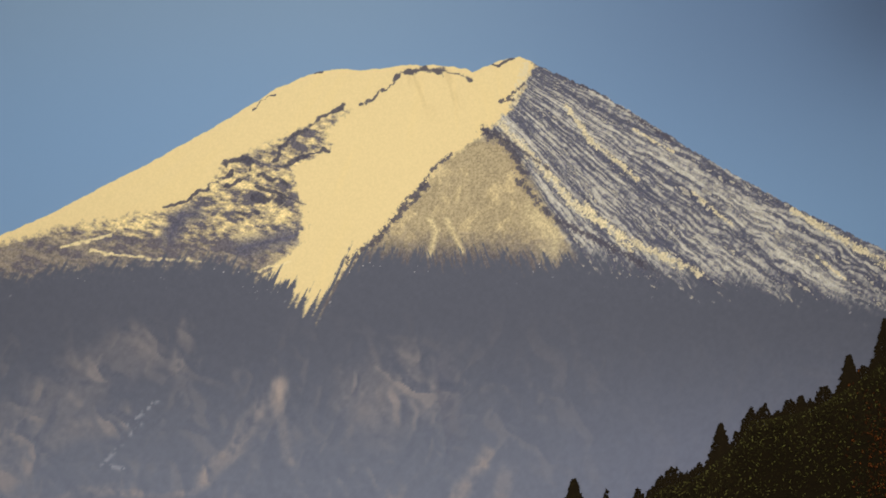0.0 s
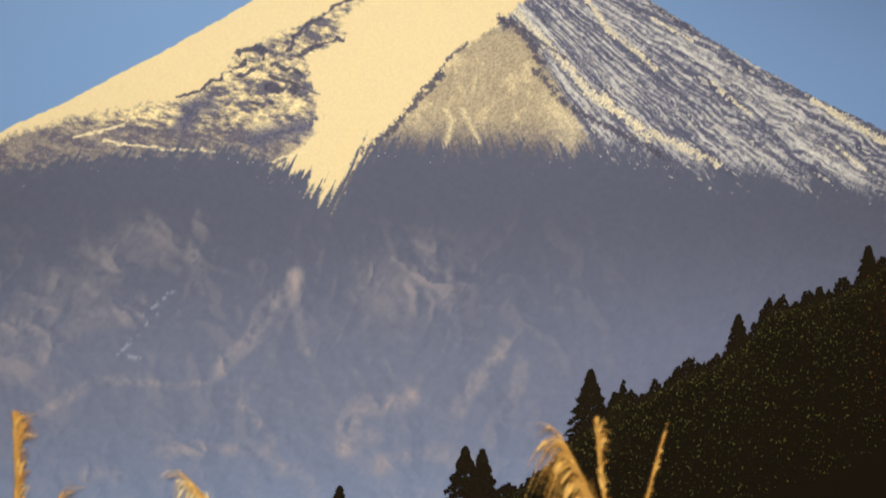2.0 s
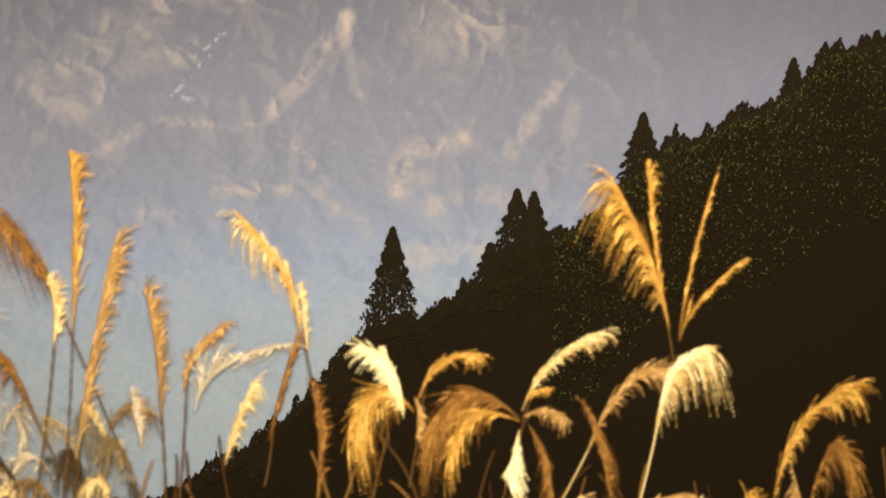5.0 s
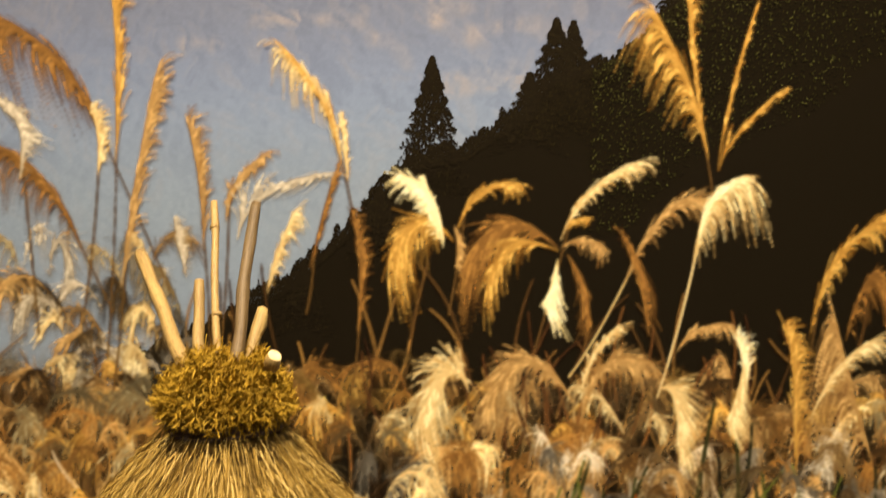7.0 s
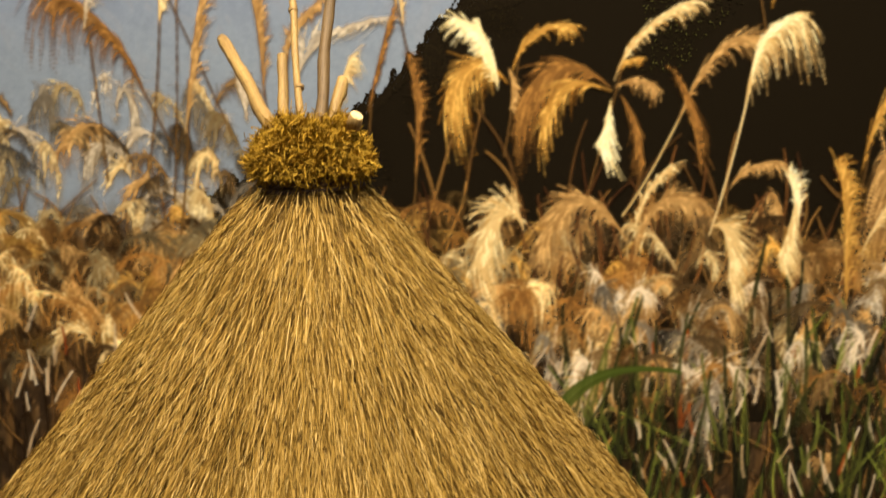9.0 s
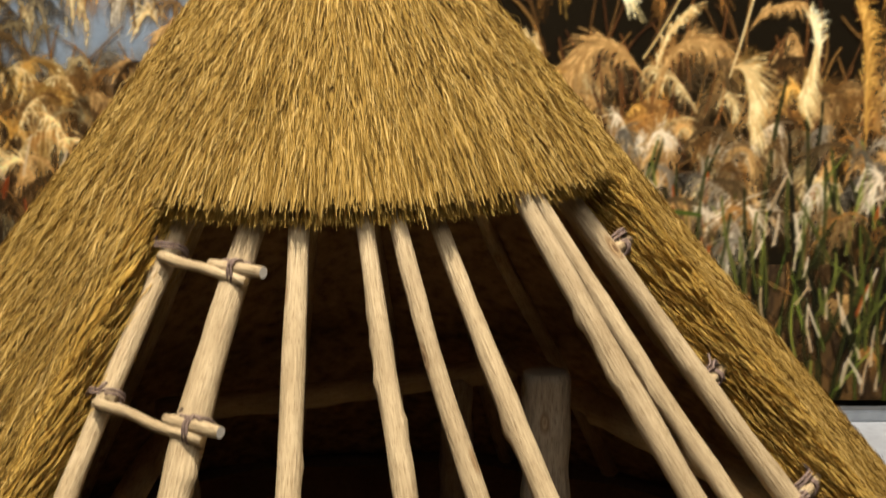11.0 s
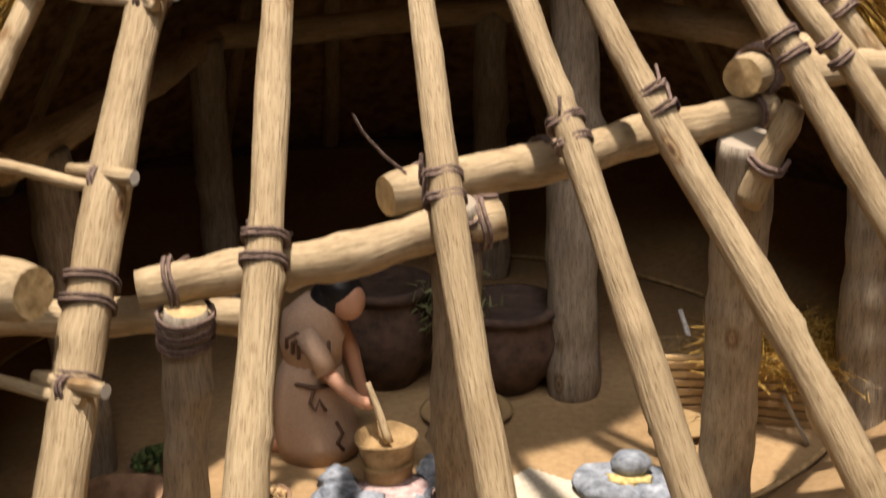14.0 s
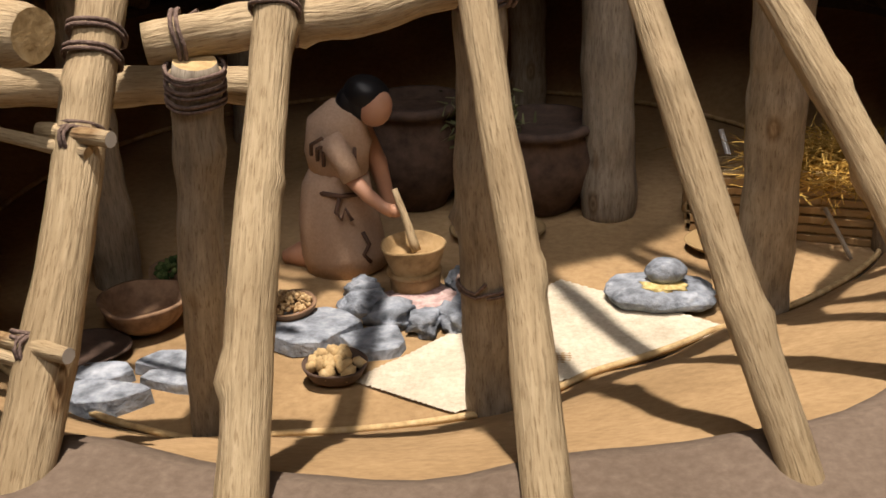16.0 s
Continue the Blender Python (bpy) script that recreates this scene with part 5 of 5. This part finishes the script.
# woven mat: over-and-under strips
def weave(name, corners, nu, nv, lift, material, label, category):
    """A thin mat between four corners with a woven relief."""
    a, b, c, d = [Vector(p) for p in corners]
    verts, faces = [], []
    for j in range(nv + 1):
        for i in range(nu + 1):
            u = i / nu
            p = a.lerp(b, u).lerp(d.lerp(c, u), j / nv)
            ragged = 0.0012 * noise.noise(Vector((i * 0.9, j * 0.9, 5))) if i in (0, nu) or j in (0, nv) else 0
            z = FZ + 0.0016 + (lift if (i // 2 + j // 2) % 2 else 0) + 0.0016 * noise.noise(Vector((p.x * 34, p.y * 34, 3)))
            verts.append((p.x + ragged, p.y + ragged, z))
    w = nu + 1
    for j in range(nv):
        for i in range(nu):
            faces.append((j * w + i, j * w + i + 1, (j + 1) * w + i + 1, (j + 1) * w + i))
    return tagged(part(name, (verts, [], faces), material, None, label), category=category)


MAT = speckled("pale_mat", (0.5, 0.45, 0.35, 1), (0.6, 0.54, 0.43, 1), (0.7, 0.64, 0.52, 1), 300, 0.9, 0.5, 0.001, 25.0)
weave("woven_mat", ((-0.112, 0.358, 0), (-0.047, 0.326, 0), (0.118, 0.438, 0), (0.006, 0.508, 0)), 80, 150, 0.0005, MAT, "pale woven reed mat lying on the earth floor", "mat")


def bowl(name, x, y, r, h, material, label, fill=None, group="", category="bowl", wave=0.03, seed=0, squash=(1, 1, 1)):
    """An open bowl; fill: name, material, count, size and label of a heap inside."""
    ob = thing(name, label, category, group, at=(x, y, FZ))
    part("body", moved(lathe([(r * 0.45, 0), (r * 0.8, h * 0.35), (r, h * 0.92), (r * 1.01, h), (r * 0.92, h), (r * 0.72, h * 0.45), (r * 0.2, h * 0.3)], 32, wave, seed), x, y, FZ, 0, 0, squash), material, ob, "", True)
    if fill:
        fname, fmat, count, size = fill
        rnd = random.Random(seed)
        bm = bmesh.new()
        for i in range(count):
            a, d = rnd.uniform(0, math.tau), r * 0.8 * math.sqrt(rnd.random())
            z = h * 0.75 + (1 - (d / r) ** 2) * h * 0.55 + rnd.uniform(-0.001, 0.001)
            m = Matrix.LocRotScale((x + d * math.cos(a) * squash[0], y + d * math.sin(a) * squash[1], FZ + z), Euler([rnd.uniform(0, 6) for _ in range(3)]), (size, size * 0.75, size * 0.6))
            bmesh.ops.create_icosphere(bm, subdivisions=1, radius=1.0, matrix=m)
        tagged(part(fname, bm, fmat, ob, "", True), kind="stuff")
    return ob


NUT = strands("pale_nuts", [(0.0, (0.3, 0.19, 0.09, 1)), (0.5, (0.5, 0.35, 0.18, 1)), (1.0, (0.62, 0.46, 0.26, 1))])
GREEN = strands("green_herbs", [(0.0, (0.02, 0.035, 0.012, 1)), (0.6, (0.06, 0.09, 0.03, 1)), (1.0, (0.13, 0.16, 0.06, 1))])
WICKER = speckled("wicker", (0.2, 0.13, 0.06, 1), (0.36, 0.25, 0.12, 1), (0.5, 0.37, 0.2, 1), 260, 0.8, 0.5, 0.001, 60.0)
BASKET = strands("basket_strip", [(0.0, (0.24, 0.16, 0.075, 1)), (0.5, (0.42, 0.3, 0.15, 1)), (1.0, (0.56, 0.43, 0.25, 1))])
bowl("nut_bowl", -0.122, 0.362, 0.0195, 0.012, CLAY_DARK, "small dark bowl heaped with pale flat nut cakes", ("nut_heap", WOOD_CUT, 34, 0.0055), "bowls", seed=3)
bowl("grain_basket", -0.170, 0.438, 0.02, 0.014, CLAY, "shallow basket heaped with pale brown acorns", ("acorn_heap", NUT, 150, 0.0022), "bowls", seed=4)
bowl("wooden_bowl", -0.262, 0.425, 0.03, 0.022, CLAY, "brown wooden bowl resting on the floor", None, "bowls", wave=0.05, seed=5)
bowl("herb_bowl", -0.252, 0.476, 0.024, 0.02, CLAY, "brown bowl filled with dark green herbs", ("herb_clump", GREEN, 120, 0.003), "bowls", seed=6)
bowl("flat_tray", -0.285, 0.385, 0.026, 0.006, CLAY_DARK, "flat dark wooden tray on the floor", None, "bowls", seed=7)

# storage jars at the back
for i, (x, y, r, h, mat) in enumerate(((-0.115, 0.66, 0.042, 0.085, CLAY_DARK), (-0.015, 0.655, 0.046, 0.07, CLAY_DARK))):
    jar = part("storage_jar", moved(lathe([(r * 0.55, 0), (r * 0.85, h * 0.3), (r, h * 0.65), (r * 0.86, h * 0.92), (r * 0.9, h), (r * 0.8, h), (r * 0.75, h * 0.9), (r * 0.3, h * 0.4)], 36, 0.02, i), x, y, FZ), mat, None, "large dark clay storage jar at the back", True)
    part("rim", moved(lathe([(r * 0.85, h * 0.93), (r * 0.98, h * 0.95), (r * 1.0, h), (r * 0.94, h * 1.035), (r * 0.82, h * 1.03), (r * 0.8, h * 0.95)], 36, 0.02, i), x, y, FZ), CLAY_DARK, jar, "", True)
    tagged(jar, category="jar", group="storage jars")
n = 500
rr = rng.normal(0, 1, (n, 3)) * (0.013, 0.013, 0.011)
p0 = rr + (-0.058, 0.64, 0.275)
d = rng.normal(0, 1, (n, 3))
d /= np.linalg.norm(d, axis=1)[:, None]
side = np.cross(d, rng.normal(0, 1, (n, 3)))
side /= np.linalg.norm(side, axis=1)[:, None]
v, faces = ribbons(p0, p0 + d * 0.009, side, np.full(n, 0.0014), np.full(n, 0.0006), None, 1)
tagged(fibre_mesh("herb_bunch", v, faces, strands("dry_herbs", [(0.0, (0.07, 0.08, 0.035, 1)), (1.0, (0.25, 0.25, 0.13, 1))]), None, "bunch of dried grey-green herbs on the storage jars"), category="herbs", kind="stuff")
bowl("winnowing_tray", -0.045, 0.595, 0.036, 0.006, BASKET, "flat woven winnowing tray leaning by the jars", None, "trays", seed=8)


BASKET_STRIP = wood("split_strip", (0.2, 0.125, 0.055, 1), (0.34, 0.225, 0.105, 1), (0.46, 0.325, 0.17, 1), 60, 200)


def woven_box(name, x0, y0, x1, y1, depth, h, label):
    """A box of stacked plaited strips between two front corners."""
    ob = thing(name, label, "basket", "woven boxes", at=((x0 + x1) / 2, (y0 + y1) / 2, FZ))
    a, b = Vector((x0, y0, 0)), Vector((x1, y1, 0))
    d = (b - a).normalized()
    back = Vector((-d.y, d.x, 0)) * depth
    rows = max(4, int(h / 0.0068))
    for p, q in ((a, b), (b, b + back), (b + back, a + back), (a + back, a)):
        out = (q - p).cross(Vector((0, 0, 1))).normalized()
        bm = box(0, (q - p).length, 0, 0.003, 0, h * 0.97)
        turn = math.degrees(math.atan2(q.y - p.y, q.x - p.x))
        side = part("side", moved(bm, p.x, p.y, FZ, turn), WICKER, ob)
        for r in range(rows):
            m, verts, faces = 14, [], []
            for k in range(m + 1):
                w = p.lerp(q, k / m)
                wave = 0.0007 * noise.noise(Vector((w.x * 60, w.y * 60, r * 3.1)))
                z0, z1 = FZ + h * (r + 0.06) / rows + wave, FZ + h * (r + 0.92) / rows + wave
                face_out = w + out * (0.0028 + 0.0012 * noise.noise(Vector((k * 0.5, r * 2.7, h * 90))))
                for c, z in ((w, z0), (face_out, z0 + 0.0008), (face_out, z1 - 0.0008), (w, z1)):
                    verts.append((c.x, c.y, z))
            for k in range(m):
                for e in range(3):
                    faces.append((4 * k + e, 4 * k + 4 + e, 4 * k + 5 + e, 4 * k + 1 + e))
            part("strip", (verts, [], faces), BASKET_STRIP, side)
    part("rim", moved(box(0, (b - a).length, -0.002, 0.002, 0, 0.004, 0.0008), x0, y0, FZ + h, math.degrees(math.atan2(d.y, d.x))), WOOD_CUT, ob)
    return ob


woven_box("woven_box", 0.10, 0.605, 0.15, 0.605, 0.05, 0.044, "tan plaited basket box on the floor")
woven_box("woven_box", 0.168, 0.59, 0.245, 0.575, 0.06, 0.05, "tan plaited basket box holding golden straw")
bowl("round_basket", 0.118, 0.572, 0.024, 0.007, BASKET, "flat round woven basket on the floor", None, "trays", seed=9)
n = 3200
p0 = rng.normal(0, 1, (n, 3)) * (0.03, 0.022, 0.006) + (0.215, 0.61, 0.255)
d = rng.normal(0, 1, (n, 3)) * (1, 1, 0.35)
d /= np.linalg.norm(d, axis=1)[:, None]
side = np.cross(d, rng.normal(0, 1, (n, 3)))
side /= np.linalg.norm(side, axis=1)[:, None]
v, faces = ribbons(p0, p0 + d * 0.024, side, np.full(n, 0.0004), np.full(n, 0.0003), None, 1)
tagged(fibre_mesh("loose_straw", v, faces, THATCH_GOLD, None, "loose heap of golden straw in the basket"), category="straw", kind="stuff")
for p0, p1, r, lab, name in (((0.128, 0.688, 0.254), (0.145, 0.65, 0.2), 0.0022, "thin pale peeled stick leaning on the baskets", "peeled_stick"),
                             ((0.19, 0.565, 0.235), (0.208, 0.548, 0.203), 0.0016, "thin dark stick leaning on the basket", "leaning_stick")):
    tagged(log(name, p0, p1, r, r, None, WHITE_CUT if r > 0.002 else WOOD_GREY, 320, 0.0002, 0, 8), lab, "stick")


# kneeling doll: one plain mesh
def doll():
    bm = bmesh.new()

    def tube(points, radii, mat, sides=14):
        rings = []
        pts = [Vector(p) for p in points]
        for i, p in enumerate(pts):
            d = (pts[min(i + 1, len(pts) - 1)] - pts[max(i - 1, 0)]).normalized()
            s = d.cross(Vector((0.1, 1, 0.05))).normalized()
            t = d.cross(s)
            r = radii[i] if isinstance(radii[i], tuple) else (radii[i], radii[i])
            rings.append([bm.verts.new(p + s * math.cos(math.tau * k / sides) * r[0] + t * math.sin(math.tau * k / sides) * r[1]) for k in range(sides)])
        for a, b in zip(rings[:-1], rings[1:]):
            for k in range(sides):
                bm.faces.new((a[k], a[(k + 1) % sides], b[(k + 1) % sides], b[k])).material_index = mat
        bm.faces.new(rings[0]).material_index = mat
        bm.faces.new(list(reversed(rings[-1]))).material_index = mat

    def ball(centre, size, mat, tilt=0):
        n = len(bm.faces)
        bmesh.ops.create_icosphere(bm, subdivisions=3, radius=1.0, matrix=pose(*centre, 0, tilt, 0) @ Matrix.Diagonal((*size, 1)))
        bm.faces.ensure_lookup_table()
        for f in bm.faces[n:]:
            f.material_index = mat

    # skirt and folded legs, torso, head, arms
    tube([(-0.148, 0.53, 0.2), (-0.150, 0.53, 0.215), (-0.152, 0.53, 0.24), (-0.152, 0.53, 0.262), (-0.148, 0.53, 0.276)], [(0.030, 0.026), (0.031, 0.027), (0.029, 0.025), (0.025, 0.022), (0.0205, 0.019)], 0, 20)
    tube([(-0.15, 0.532, 0.207), (-0.185, 0.535, 0.207), (-0.196, 0.536, 0.204)], [0.014, 0.009, 0.005], 1)
    tube([(-0.149, 0.53, 0.272), (-0.150, 0.53, 0.288), (-0.147, 0.53, 0.303), (-0.140, 0.53, 0.312), (-0.132, 0.53, 0.317)], [(0.0205, 0.019), (0.023, 0.02), (0.024, 0.021), (0.018, 0.02), (0.007, 0.008)], 0, 20)
    tube([(-0.132, 0.53, 0.312), (-0.126, 0.53, 0.32)], [0.0065, 0.006], 1)
    ball((-0.1205, 0.5265, 0.3205), (0.0120, 0.0115, 0.0140), 1, 14)
    ball((-0.1265, 0.5305, 0.3285), (0.0165, 0.0150, 0.0132), 2, 22)
    ball((-0.1375, 0.5315, 0.321), (0.0115, 0.0125, 0.0135), 2)
    ball((-0.1305, 0.5312, 0.3225), (0.0125, 0.0138, 0.0135), 2)
    tube([(-0.150, 0.512, 0.303), (-0.140, 0.506, 0.288), (-0.134, 0.503, 0.276)], [(0.0095, 0.0095), 0.008, 0.0075], 0)
    tube([(-0.136, 0.504, 0.278), (-0.124, 0.5, 0.266), (-0.113, 0.498, 0.258), (-0.107, 0.497, 0.256)], [0.0058, 0.005, 0.0042, 0.0048], 1)
    ball((-0.105, 0.4965, 0.2565), (0.0055, 0.0045, 0.0048), 1)
    tube([(-0.138, 0.55, 0.300), (-0.126, 0.552, 0.272), (-0.12, 0.55, 0.248), (-0.116, 0.545, 0.237)], [0.009, 0.007, 0.0052, 0.0045], 1)
    # raised pattern lines on the garment
    for i in range(3):
        tube([(-0.163 + i * 0.004, 0.5085, 0.292 - i * 0.004), (-0.162 + i * 0.004, 0.506, 0.300 - i * 0.003), (-0.154 + i * 0.003, 0.5045, 0.305 - i * 0.004), (-0.147 + i * 0.001, 0.504, 0.300 - i * 0.004)], [0.0015] * 4, 3, 5)
    tube([(-0.167, 0.517, 0.262), (-0.155, 0.508, 0.264), (-0.144, 0.506, 0.263), (-0.132, 0.514, 0.262)], [0.0018] * 4, 3, 6)
    tube([(-0.145, 0.5055, 0.262), (-0.148, 0.504, 0.252), (-0.144, 0.503, 0.247), (-0.141, 0.5035, 0.255), (-0.137, 0.5045, 0.246)], [0.0015] * 5, 3, 5)
    tube([(-0.131, 0.5095, 0.235), (-0.127, 0.510, 0.226), (-0.131, 0.508, 0.219), (-0.127, 0.511, 0.212)], [0.0015] * 4, 3, 5)
    tube([(-0.133, 0.5095, 0.297), (-0.1335, 0.509, 0.285), (-0.131, 0.510, 0.275)], [0.0014] * 3, 3, 5)
    bmesh.ops.remove_doubles(bm, verts=bm.verts, dist=0.00002)
    bmesh.ops.recalc_face_normals(bm, faces=bm.faces)
    return bm


CLOTH = speckled("tan_cloth", (0.42, 0.29, 0.2, 1), (0.47, 0.33, 0.235, 1), (0.52, 0.37, 0.27, 1), 500, 0.9, 0.5, 0.0005)
SKIN = plain("painted_skin", (0.5, 0.27, 0.17, 1), 0.5)
HAIR = plain("black_paint", (0.012, 0.011, 0.012, 1), 0.4)
TRIM = plain("brown_pattern", (0.11, 0.062, 0.042, 1), 0.8)
tagged(part("doll", doll(), [CLOTH, SKIN, HAIR, TRIM], None, "kneeling painted doll in a patterned tan garment stirring a pot", True), category="doll")
